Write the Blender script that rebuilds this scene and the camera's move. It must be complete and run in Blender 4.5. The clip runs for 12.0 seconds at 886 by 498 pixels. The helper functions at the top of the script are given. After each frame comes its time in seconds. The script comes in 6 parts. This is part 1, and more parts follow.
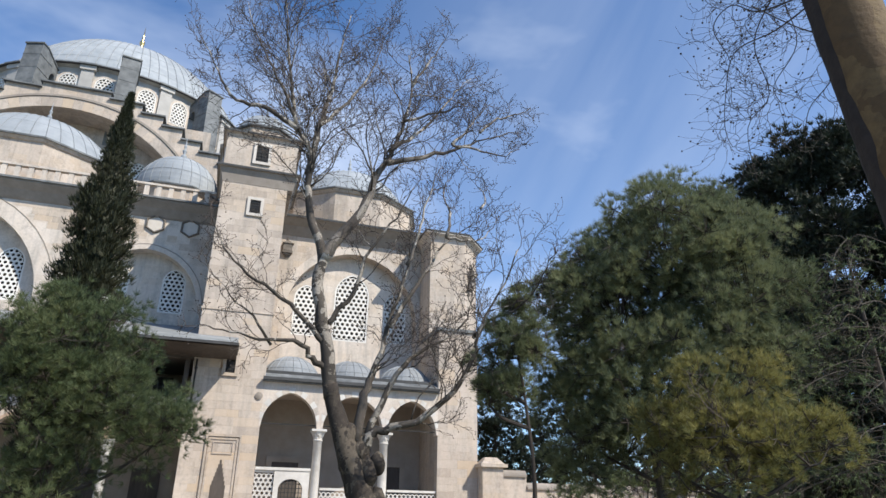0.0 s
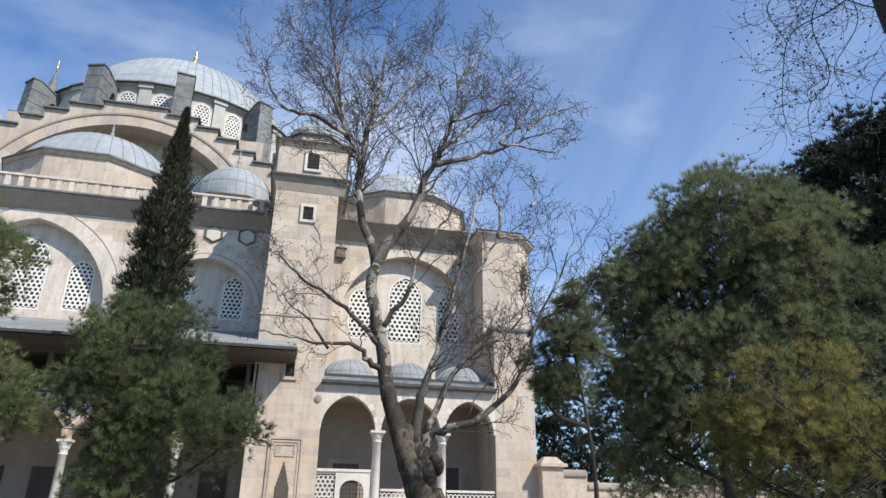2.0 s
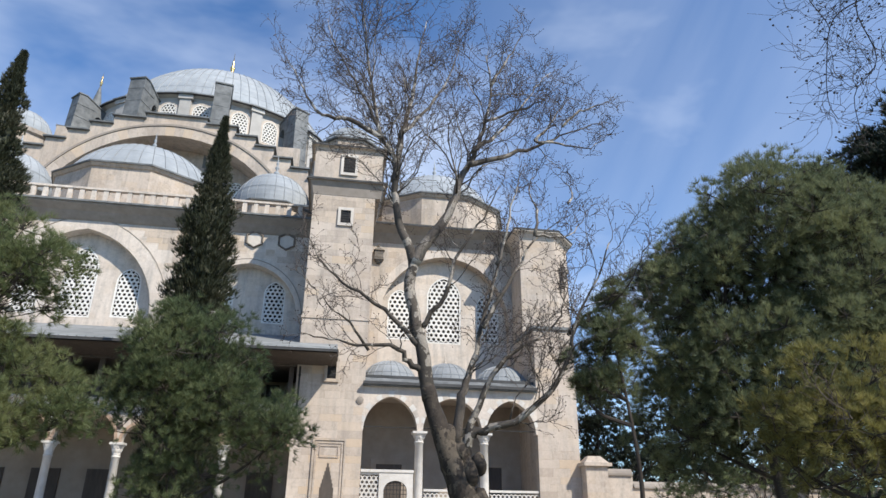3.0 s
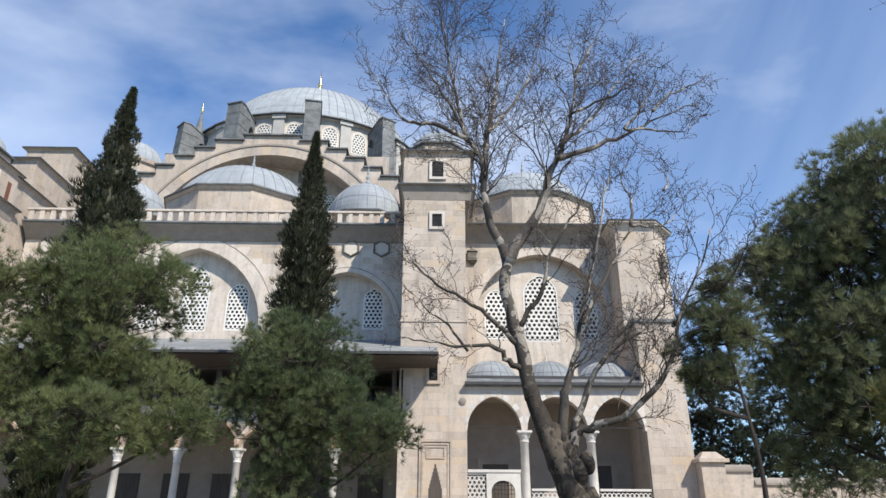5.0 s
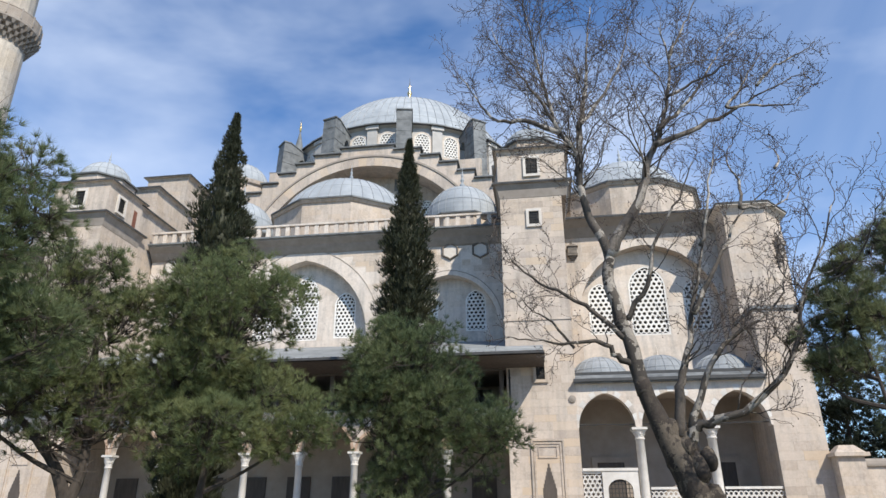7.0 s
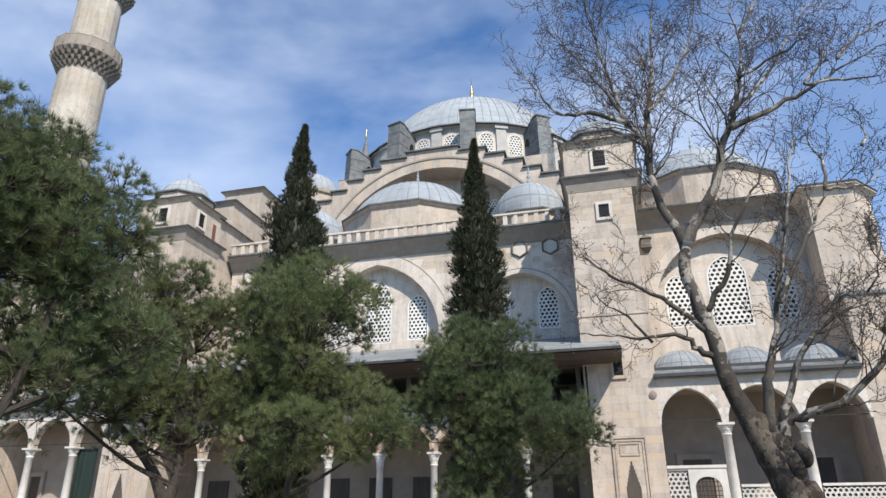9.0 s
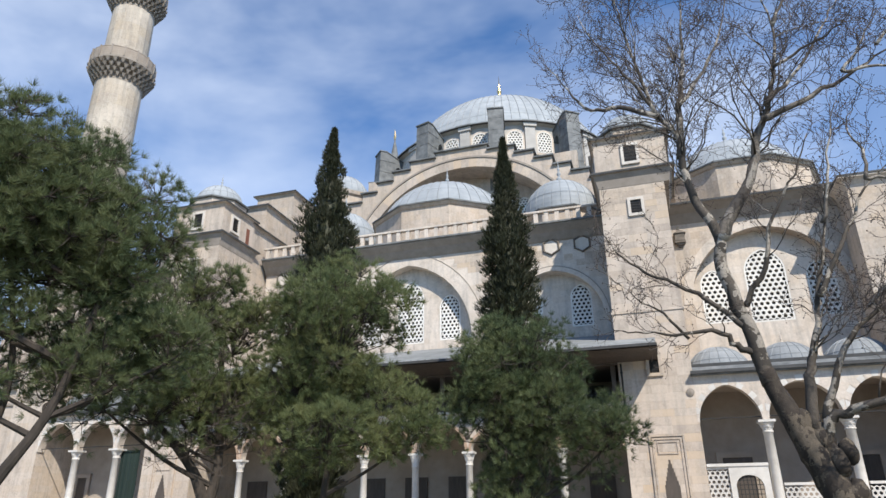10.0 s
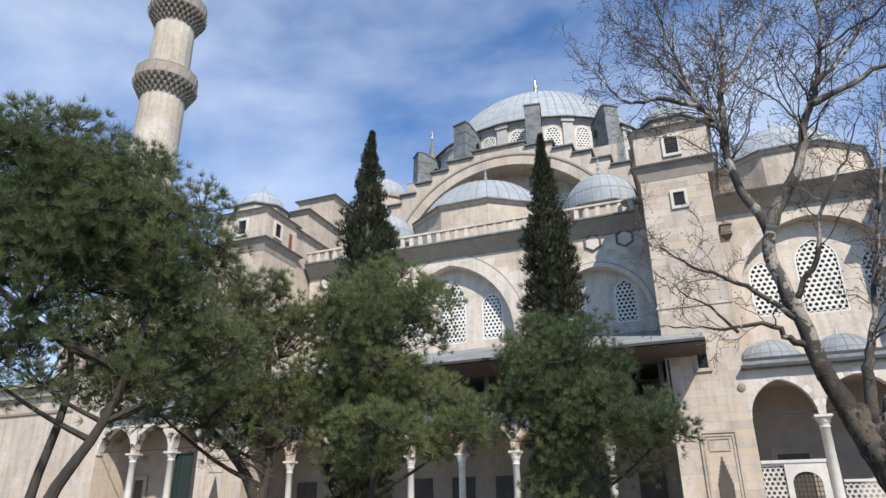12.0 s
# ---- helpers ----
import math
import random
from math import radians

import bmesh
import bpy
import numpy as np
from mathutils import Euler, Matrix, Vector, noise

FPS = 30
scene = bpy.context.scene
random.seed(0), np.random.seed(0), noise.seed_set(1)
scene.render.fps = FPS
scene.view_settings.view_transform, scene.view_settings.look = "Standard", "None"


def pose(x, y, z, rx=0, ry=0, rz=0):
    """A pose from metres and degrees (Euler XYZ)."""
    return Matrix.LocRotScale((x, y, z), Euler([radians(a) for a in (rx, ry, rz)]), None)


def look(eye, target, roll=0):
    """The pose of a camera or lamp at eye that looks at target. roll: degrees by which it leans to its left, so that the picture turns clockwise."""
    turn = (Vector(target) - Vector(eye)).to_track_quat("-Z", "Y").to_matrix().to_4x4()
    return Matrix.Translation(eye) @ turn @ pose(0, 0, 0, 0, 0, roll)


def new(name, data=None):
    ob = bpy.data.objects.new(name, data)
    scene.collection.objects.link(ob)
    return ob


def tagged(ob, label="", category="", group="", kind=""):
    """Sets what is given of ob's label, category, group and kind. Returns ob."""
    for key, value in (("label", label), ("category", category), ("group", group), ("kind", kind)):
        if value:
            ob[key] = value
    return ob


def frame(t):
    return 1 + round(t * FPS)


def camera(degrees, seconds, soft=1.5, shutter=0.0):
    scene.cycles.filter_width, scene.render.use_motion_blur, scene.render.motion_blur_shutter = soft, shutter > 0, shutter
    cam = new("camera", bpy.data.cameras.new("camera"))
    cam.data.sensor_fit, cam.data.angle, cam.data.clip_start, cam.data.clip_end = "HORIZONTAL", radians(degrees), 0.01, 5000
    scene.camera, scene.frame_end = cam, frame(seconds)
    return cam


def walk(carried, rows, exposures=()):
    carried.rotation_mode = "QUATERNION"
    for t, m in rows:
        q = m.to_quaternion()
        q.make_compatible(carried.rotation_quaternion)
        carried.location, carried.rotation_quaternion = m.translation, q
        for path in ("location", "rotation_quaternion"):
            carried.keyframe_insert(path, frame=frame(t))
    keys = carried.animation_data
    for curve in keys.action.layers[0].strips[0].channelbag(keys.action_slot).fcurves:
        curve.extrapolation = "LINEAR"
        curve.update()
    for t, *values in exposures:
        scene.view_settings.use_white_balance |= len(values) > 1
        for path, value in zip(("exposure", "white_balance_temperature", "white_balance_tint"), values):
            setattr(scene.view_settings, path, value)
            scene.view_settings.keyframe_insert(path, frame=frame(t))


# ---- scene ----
cam = camera(67.65, 12.0, soft=1.5)
PATH = [
    (0.0, pose(0, 0, 1.6, 112.16, -0.90, -18.22)),
    (0.5, pose(0, 0, 1.6, 112.16, -0.87, -17.85)),
    (1.0, pose(0, 0, 1.6, 112.15, -0.80, -16.41)),
    (1.5, pose(0, 0, 1.6, 112.12, -0.77, -14.94)),
    (2.0, pose(0, 0, 1.6, 112.11, -0.74, -13.35)),
    (2.5, pose(0, 0, 1.6, 112.08, -0.67, -11.62)),
    (3.0, pose(0, 0, 1.6, 112.08, -0.62, -9.83)),
    (5.0, pose(0, 0, 1.6, 112.01, -0.24, -1.02)),
    (5.5, pose(0, 0, 1.6, 112.00, -0.20, 1.50)),
    (6.0, pose(0, 0, 1.6, 112.01, -0.10, 3.83)),
    (6.5, pose(0, 0, 1.6, 112.01, -0.01, 6.36)),
    (7.0, pose(0, 0, 1.6, 112.02, 0.07, 8.29)),
    (9.0, pose(0, 0, 1.6, 112.02, 0.32, 14.85)),
    (9.5, pose(0, 0, 1.6, 112.01, 0.41, 16.36)),
    (10.0, pose(0, 0, 1.6, 112.01, 0.42, 17.77)),
    (10.5, pose(0, 0, 1.6, 112.03, 0.53, 19.34)),
    (11.0, pose(0, 0, 1.6, 112.04, 0.56, 20.53)),
    (11.5, pose(0, 0, 1.6, 112.04, 0.62, 21.40)),
    (12.0, pose(0, 0, 1.6, 112.01, 0.66, 21.63)),
]
walk(cam, PATH, exposures=[(0.0, 0.35), (12.0, 0.35)])

# ---- light ----
SUN_TRAVEL = Vector((-0.77, 1.0, -1.25)).normalized()
SUN_FROM = -SUN_TRAVEL
SUN_ELEV = math.asin(SUN_FROM.z)


def ranged(nt, val, a, b, lo=0.0, hi=1.0):
    r = nt.nodes.new("ShaderNodeMapRange")
    r.inputs["From Min"].default_value, r.inputs["From Max"].default_value = a, b
    r.inputs["To Min"].default_value, r.inputs["To Max"].default_value = lo, hi
    nt.links.new(val, r.inputs["Value"])
    return r.outputs["Result"]


def build_world():
    w = bpy.data.worlds.new("sky")
    scene.world = w
    w.use_nodes = True
    nt = w.node_tree
    n, l = nt.nodes, nt.links
    n.clear()
    sky = n.new("ShaderNodeTexSky")
    sky.sky_type = "NISHITA"
    sky.sun_disc = False
    sky.sun_elevation = SUN_ELEV
    sky.sun_rotation = math.atan2(SUN_FROM.x, SUN_FROM.y)
    sky.air_density, sky.dust_density, sky.ozone_density = 1.0, 0.3, 3.0
    tc = n.new("ShaderNodeTexCoord")
    mp = n.new("ShaderNodeMapping")
    mp.inputs["Scale"].default_value = (0.8, 1.5, 2.2)
    mp.inputs["Rotation"].default_value = (0.0, 0.5, 0.35)
    mp.inputs["Location"].default_value = (0.35, 0.2, 0.0)
    l.new(tc.outputs["Generated"], mp.inputs["Vector"])
    no = n.new("ShaderNodeTexNoise")
    no.inputs["Scale"].default_value = 2.6
    no.inputs["Detail"].default_value = 5.0
    no.inputs["Roughness"].default_value = 0.52
    no.inputs["Distortion"].default_value = 0.15
    l.new(mp.outputs["Vector"], no.inputs["Vector"])
    # thin cloud veil, thicker towards the west of the mosque
    dot = n.new("ShaderNodeVectorMath")
    dot.operation = "DOT_PRODUCT"
    dot.inputs[1].default_value = (-0.85, 0.5, 0.0)
    l.new(tc.outputs["Generated"], dot.inputs[0])
    add = n.new("ShaderNodeMath")
    add.operation = "MULTIPLY_ADD"
    l.new(dot.outputs["Value"], add.inputs[0])
    add.inputs[1].default_value = CLOUD_SIDE
    l.new(no.outputs["Fac"], add.inputs[2])
    ramp = n.new("ShaderNodeMapRange")
    ramp.inputs["From Min"].default_value = 0.55
    ramp.inputs["From Max"].default_value = 1.06
    ramp.inputs["To Min"].default_value = 0.0
    ramp.inputs["To Max"].default_value = 0.8
    l.new(add.outputs[0], ramp.inputs["Value"])
    # streaks of high cirrus towards the east
    comb = n.new("ShaderNodeCombineXYZ")
    for axis, v in (("X", (0.7, -0.05, 0.48)), ("Y", (-1.9, 1.8, 2.9)), ("Z", (0.3, 0.9, 0.4))):
        dv = n.new("ShaderNodeVectorMath")
        dv.operation = "DOT_PRODUCT"
        dv.inputs[1].default_value = v
        l.new(tc.outputs["Generated"], dv.inputs[0])
        l.new(dv.outputs["Value"], comb.inputs[axis])
    no2 = n.new("ShaderNodeTexNoise")
    no2.inputs["Scale"].default_value = 1.5
    no2.inputs["Detail"].default_value = 5.0
    no2.inputs["Roughness"].default_value = 0.5
    no2.inputs["Distortion"].default_value = 0.25
    l.new(comb.outputs[0], no2.inputs["Vector"])
    wisp = ranged(nt, no2.outputs["Fac"], 0.36, 0.74, 0.1, 0.36)
    east = n.new("ShaderNodeVectorMath")
    east.operation = "DOT_PRODUCT"
    east.inputs[1].default_value = (0.9, 0.3, -0.1)
    l.new(tc.outputs["Generated"], east.inputs[0])
    cirrus = n.new("ShaderNodeMath")
    cirrus.operation = "MULTIPLY_ADD"
    cirrus.use_clamp = True
    l.new(wisp, cirrus.inputs[0])
    l.new(ranged(nt, east.outputs["Value"], 0.22, 0.62), cirrus.inputs[1])
    l.new(ramp.outputs["Result"], cirrus.inputs[2])
    tint = n.new("ShaderNodeMix")
    tint.data_type = "RGBA"
    tint.blend_type = "MULTIPLY"
    tint.inputs["Factor"].default_value = 1.0
    tint.inputs["B"].default_value = (0.75, 1.02, 1.27, 1.0)
    l.new(sky.outputs[0], tint.inputs["A"])
    mix = n.new("ShaderNodeMix")
    mix.data_type = "RGBA"
    l.new(cirrus.outputs[0], mix.inputs["Factor"])
    l.new(tint.outputs["Result"], mix.inputs["A"])
    mix.inputs["B"].default_value = (*CLOUD_COL, 1.0)
    bg = n.new("ShaderNodeBackground")
    bg.inputs["Strength"].default_value = SKY_STRENGTH
    l.new(mix.outputs["Result"], bg.inputs["Color"])
    out = n.new("ShaderNodeOutputWorld")
    l.new(bg.outputs[0], out.inputs["Surface"])


CLOUD_SIDE = 0.34
CLOUD_COL = (6.6, 7.3, 8.5)
SKY_STRENGTH = 0.12
build_world()
sun = new("sun", bpy.data.lights.new("sun", "SUN"))
sun.data.energy = 4.6
sun.data.angle = radians(0.6)
sun.data.color = (1.0, 0.93, 0.82)
sun.matrix_world = look((30, -40, 70), Vector((30, -40, 70)) + SUN_TRAVEL)

# ---- materials ----
def nodes_of(name):
    m = bpy.data.materials.new(name)
    m.use_nodes = True
    nt = m.node_tree
    return m, nt, nt.nodes, nt.links, nt.nodes["Principled BSDF"]


def noise_node(nt, vec, scale, detail=4.0, rough=0.55):
    no = nt.nodes.new("ShaderNodeTexNoise")
    no.inputs["Scale"].default_value = scale
    no.inputs["Detail"].default_value = detail
    no.inputs["Roughness"].default_value = rough
    nt.links.new(vec, no.inputs["Vector"])
    return no.outputs["Fac"]


def mixed(nt, fac, a, b, blend="MIX"):
    mx = nt.nodes.new("ShaderNodeMix")
    mx.data_type = "RGBA"
    mx.blend_type = blend
    for sock, v in (("Factor", fac), ("A", a), ("B", b)):
        if isinstance(v, (tuple, list)):
            mx.inputs[sock].default_value = (*v, 1.0)
        elif isinstance(v, (int, float)):
            mx.inputs[sock].default_value = v
        else:
            nt.links.new(v, mx.inputs[sock])
    return mx.outputs["Result"]


def bumped(nt, bsdf, height, strength=0.3, distance=0.02):
    b = nt.nodes.new("ShaderNodeBump")
    b.inputs["Strength"].default_value = strength
    b.inputs["Distance"].default_value = distance
    nt.links.new(height, b.inputs["Height"])
    nt.links.new(b.outputs["Normal"], bsdf.inputs["Normal"])


def stone_mat(name, base, light, warm, course=0.42, length=1.05, joint=0.3, tint=False, flat=False):
    """Weathered limestone ashlar in courses: block-to-block tint, cream and grey patches, rain streaks, soot and fine grain."""
    m, nt, n, l, bs = nodes_of(name)
    pos = n.new("ShaderNodeNewGeometry").outputs["Position"]
    sep = n.new("ShaderNodeSeparateXYZ")
    l.new(pos, sep.inputs[0])
    sm = n.new("ShaderNodeMath")
    sm.operation = "ADD"
    l.new(sep.outputs["X"], sm.inputs[0])
    l.new(sep.outputs["Y"], sm.inputs[1])
    cm = n.new("ShaderNodeCombineXYZ")
    l.new(sm.outputs[0], cm.inputs["X"])
    l.new(sep.outputs["Z"], cm.inputs["Y"])

    def bricks(w, h):
        br = n.new("ShaderNodeTexBrick")
        br.inputs["Scale"].default_value = 1.0
        br.inputs["Brick Width"].default_value = w
        br.inputs["Row Height"].default_value = h
        br.inputs["Mortar Size"].default_value = 0.006
        br.inputs["Mortar Smooth"].default_value = 0.3
        br.inputs["Bias"].default_value = 0.0
        br.inputs["Color1"].default_value = (0, 0, 0, 1)
        br.inputs["Color2"].default_value = (1, 1, 1, 1)
        br.inputs["Mortar"].default_value = (0.5, 0.5, 0.5, 1)
        l.new(pos if flat else cm.outputs[0], br.inputs["Vector"])
        sepc = n.new("ShaderNodeSeparateColor")
        l.new(br.outputs["Color"], sepc.inputs[0])
        return sepc.outputs[0], br.outputs["Fac"]

    tone, mortar = bricks(length, course)
    big = noise_node(nt, pos, 0.28, 6, 0.6)
    col = mixed(nt, ranged(nt, big, 0.36, 0.62), base, light)
    col = mixed(nt, ranged(nt, tone, 0.5, 1.0, 0.0, 0.55), col, warm)
    col = mixed(nt, ranged(nt, tone, 0.0, 0.3, 0.35, 0.0), col, light)
    # honey-coloured patches
    honey = noise_node(nt, pos, 0.5, 3)
    col = mixed(nt, ranged(nt, honey, 0.56, 0.72, 0.0, 0.6), col, warm)
    # rain streaks and soot
    mp = n.new("ShaderNodeMapping")
    mp.inputs["Scale"].default_value = (1.6, 1.6, 0.2)
    l.new(pos, mp.inputs["Vector"])
    streak = noise_node(nt, mp.outputs[0], 1.2, 7, 0.65)
    grey = sum(base) / 3
    col = mixed(nt, ranged(nt, streak, 0.46, 0.70, 0.0, 0.75), col, (grey * 0.6, grey * 0.57, grey * 0.52))
    soot = noise_node(nt, pos, 1.5, 9, 0.72)
    col = mixed(nt, ranged(nt, soot, 0.53, 0.70, 0.0, 0.62), col, (grey * 0.42, grey * 0.39, grey * 0.35))
    fine = noise_node(nt, pos, 7.0, 6, 0.7)
    col = mixed(nt, 0.35, col, mixed(nt, ranged(nt, fine, 0.3, 0.7), tuple(c * 0.7 for c in base), light))
    col = mixed(nt, ranged(nt, mortar, 0.0, 1.0, 0.0, joint), col, tuple(c * 0.45 for c in base))
    if tint:
        rnd = n.new("ShaderNodeObjectInfo").outputs["Random"]
        col = mixed(nt, ranged(nt, rnd, 0.0, 0.4, 0.35, 0.0), col, tuple(c * 0.75 for c in base))
        col = mixed(nt, ranged(nt, rnd, 0.4, 0.7, 0.0, 0.3), col, light)
        col = mixed(nt, ranged(nt, rnd, 0.75, 1.0, 0.0, 0.6), col, warm)
    l.new(col, bs.inputs["Base Color"])
    bs.inputs["Roughness"].default_value = 0.88
    hgt = n.new("ShaderNodeMath")
    hgt.operation = "MULTIPLY_ADD"
    l.new(mortar, hgt.inputs[0])
    hgt.inputs[1].default_value = -0.4
    l.new(fine, hgt.inputs[2])
    bumped(nt, bs, hgt.outputs[0], 0.35, 0.03)
    return m


def simple_mat(name, a, b, scale=3.0, rough=0.8, metal=0.0, bump=0.2, stretch=(1, 1, 1), spec=0.5):
    m, nt, n, l, bs = nodes_of(name)
    pos = n.new("ShaderNodeNewGeometry").outputs["Position"]
    mp = n.new("ShaderNodeMapping")
    mp.inputs["Scale"].default_value = stretch
    l.new(pos, mp.inputs["Vector"])
    f1 = noise_node(nt, mp.outputs[0], scale, 6, 0.6)
    f2 = noise_node(nt, mp.outputs[0], scale * 0.13, 3)
    col = mixed(nt, ranged(nt, f1, 0.3, 0.7), a, b)
    col = mixed(nt, ranged(nt, f2, 0.4, 0.65, 0.0, 0.4), col, tuple(c * 0.65 for c in a))
    l.new(col, bs.inputs["Base Color"])
    bs.inputs["Roughness"].default_value = rough
    bs.inputs["Metallic"].default_value = metal
    bs.inputs["Specular IOR Level"].default_value = spec
    if bump:
        bumped(nt, bs, f1, bump, 0.02)
    return m


def leaf_mat(name, dark, light, tip, thin=0.25):
    m, nt, n, l, bs = nodes_of(name)
    geo = n.new("ShaderNodeNewGeometry")
    rnd = geo.outputs["Random Per Island"]
    big = noise_node(nt, geo.outputs["Position"], 0.8, 4)
    col = mixed(nt, ranged(nt, rnd, 0.0, 1.0), dark, light)
    col = mixed(nt, ranged(nt, big, 0.45, 0.7, 0.0, 0.7), col, tip)
    l.new(col, bs.inputs["Base Color"])
    bs.inputs["Roughness"].default_value = 0.55
    bs.inputs["Specular IOR Level"].default_value = 0.3
    tr = n.new("ShaderNodeBsdfTranslucent")
    l.new(col, tr.inputs["Color"])
    ms = n.new("ShaderNodeMixShader")
    ms.inputs[0].default_value = thin
    l.new(bs.outputs[0], ms.inputs[1])
    l.new(tr.outputs[0], ms.inputs[2])
    l.new(ms.outputs[0], n["Material Output"].inputs["Surface"])
    return m


def bark_plane_mat(name, dark, mid, pale, scale):
    """Plane bark: flaking patches in cream, olive and brown."""
    m, nt, n, l, bs = nodes_of(name)
    pos = n.new("ShaderNodeNewGeometry").outputs["Position"]
    vo = n.new("ShaderNodeTexVoronoi")
    vo.inputs["Scale"].default_value = scale
    warp = noise_node(nt, pos, scale * 0.8, 4)
    mp = n.new("ShaderNodeMapping")
    mp.inputs["Scale"].default_value = (1, 1, 0.5)
    addv = n.new("ShaderNodeVectorMath")
    addv.operation = "ADD"
    l.new(pos, addv.inputs[0])
    l.new(warp, addv.inputs[1])
    l.new(addv.outputs[0], mp.inputs["Vector"])
    l.new(mp.outputs[0], vo.inputs["Vector"])
    sepc = n.new("ShaderNodeSeparateColor")
    l.new(vo.outputs["Color"], sepc.inputs[0])
    col = mixed(nt, ranged(nt, sepc.outputs[0], 0.3, 0.75), dark, mid)
    col = mixed(nt, ranged(nt, sepc.outputs[1], 0.68, 0.8), col, pale)
    fine = noise_node(nt, pos, scale * 6, 6, 0.7)
    col = mixed(nt, ranged(nt, fine, 0.4, 0.75, 0.0, 0.6), col, tuple(c * 0.5 for c in dark))
    l.new(col, bs.inputs["Base Color"])
    bs.inputs["Roughness"].default_value = 0.85
    bumped(nt, bs, fine, 0.5, 0.03)
    return m


M_STONE = stone_mat("limestone_ashlar", (0.41, 0.336, 0.272), (0.59, 0.507, 0.428), (0.50, 0.378, 0.255), joint=0.18)
M_BLOCK = stone_mat("limestone_block", (0.41, 0.336, 0.272), (0.59, 0.507, 0.428), (0.50, 0.378, 0.255), 9.0, 19.0, 0.0, True)
M_PALE = stone_mat("pale_limestone", (0.52, 0.447, 0.382), (0.69, 0.614, 0.535), (0.55, 0.44, 0.33), 0.42, 1.2, 0.12)
M_SHAFT = stone_mat("minaret_limestone", (0.37, 0.31, 0.25), (0.58, 0.52, 0.44), (0.48, 0.38, 0.26), 1.15, 2.3, 0.45)
M_TRIM = simple_mat("pale_window_stone", (0.56, 0.51, 0.45), (0.66, 0.61, 0.55), 3.0, 0.85, bump=0.1)
# stands for reveal shade round hexagonal windows, real soot on the bird house
M_SHADE_SOOT = simple_mat("reveal_shade_and_sooty_stone", (0.10, 0.088, 0.075), (0.22, 0.19, 0.16), 4.0, 0.9)
# rose stone tint that also imitates warm light reflected onto the arches
M_ROSE = simple_mat("rose_stone_and_reflected_light", (0.36, 0.24, 0.17), (0.48, 0.36, 0.27), 2.5, 0.85)
M_LEAD_EAVE = simple_mat("dull_lead_sheet", (0.17, 0.18, 0.18), (0.30, 0.31, 0.31), 1.1, 0.85, 0.0, 0.15, spec=0.2)
M_CORNICE = simple_mat("weathered_cornice_stone", (0.25, 0.215, 0.18), (0.34, 0.30, 0.26), 2.0, 0.9)
M_MARBLE = simple_mat("white_marble", (0.55, 0.52, 0.475), (0.68, 0.65, 0.605), 3.0, 0.55, bump=0.08)
M_LATTICE = simple_mat("white_plaster_lattice", (0.68, 0.66, 0.62), (0.78, 0.76, 0.72), 5.0, 0.8, bump=0.05)
M_LEAD = simple_mat("weathered_lead_sheet", (0.27, 0.295, 0.315), (0.40, 0.425, 0.445), 0.9, 0.78, 0.0, 0.1, spec=0.3)
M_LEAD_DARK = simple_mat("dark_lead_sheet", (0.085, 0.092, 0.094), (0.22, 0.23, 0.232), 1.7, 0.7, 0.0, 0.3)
M_DRUM = simple_mat("grey_drum_stone", (0.40, 0.385, 0.36), (0.52, 0.50, 0.47), 1.2, 0.85)
M_SEAM = simple_mat("lead_seam", (0.20, 0.215, 0.225), (0.29, 0.305, 0.315), 1.5, 0.75)
M_LINE = simple_mat("blackened_lead_edge", (0.035, 0.036, 0.037), (0.07, 0.07, 0.07), 2.0, 0.7)
M_GLASS = simple_mat("dark_leaded_glass", (0.022, 0.020, 0.018), (0.04, 0.036, 0.032), 2.0, 0.45, bump=0.0, spec=0.25)
M_IRON = simple_mat("black_iron", (0.02, 0.02, 0.02), (0.04, 0.038, 0.035), 20.0, 0.6, 0.3)
M_GILT = simple_mat("gilded_copper", (0.75, 0.50, 0.18), (0.85, 0.62, 0.28), 8.0, 0.3, 1.0, 0.0)
# painted wood; also serves as the dark shade of the tower niches
M_WOOD_SHADE = simple_mat("brown_painted_wood_niche_shade", (0.055, 0.043, 0.035), (0.10, 0.081, 0.067), 6.0, 0.7, stretch=(1, 1, 0.2))
# green darkened to imitate porch shade, since sun reaches the cloth
M_GREEN = simple_mat("shade_dark_green_cloth", (0.003, 0.015, 0.012), (0.006, 0.022, 0.018), 3.0, 0.8)
M_BRICK = simple_mat("reddish_brick", (0.16, 0.055, 0.035), (0.22, 0.09, 0.055), 12.0, 0.9)
# darkened so the colour holds the deep shade inside porch and gallery
M_SHADE = simple_mat("shade_dark_plaster_and_parapet", (0.30, 0.25, 0.205), (0.38, 0.325, 0.27), 1.5, 0.9)
M_GROUND = simple_mat("dry_lawn_earth", (0.10, 0.10, 0.05), (0.20, 0.17, 0.11), 4.0, 0.95, bump=0.6)
M_PAVE = stone_mat("paving_stone", (0.42, 0.37, 0.31), (0.50, 0.45, 0.38), (0.42, 0.35, 0.27), 0.6, 0.9, 0.5, flat=True)
M_BARK_PINE = simple_mat("pine_bark", (0.03, 0.024, 0.02), (0.07, 0.056, 0.045), 9.0, 0.95, bump=0.8, stretch=(1, 1, 0.3))
M_BARK_PLANE = bark_plane_mat("plane_bark", (0.025, 0.018, 0.013), (0.045, 0.034, 0.025), (0.11, 0.088, 0.064), 6.0)
M_LIMB = bark_plane_mat("plane_limb_bark", (0.042, 0.035, 0.028), (0.085, 0.07, 0.056), (0.33, 0.295, 0.25), 3.5)
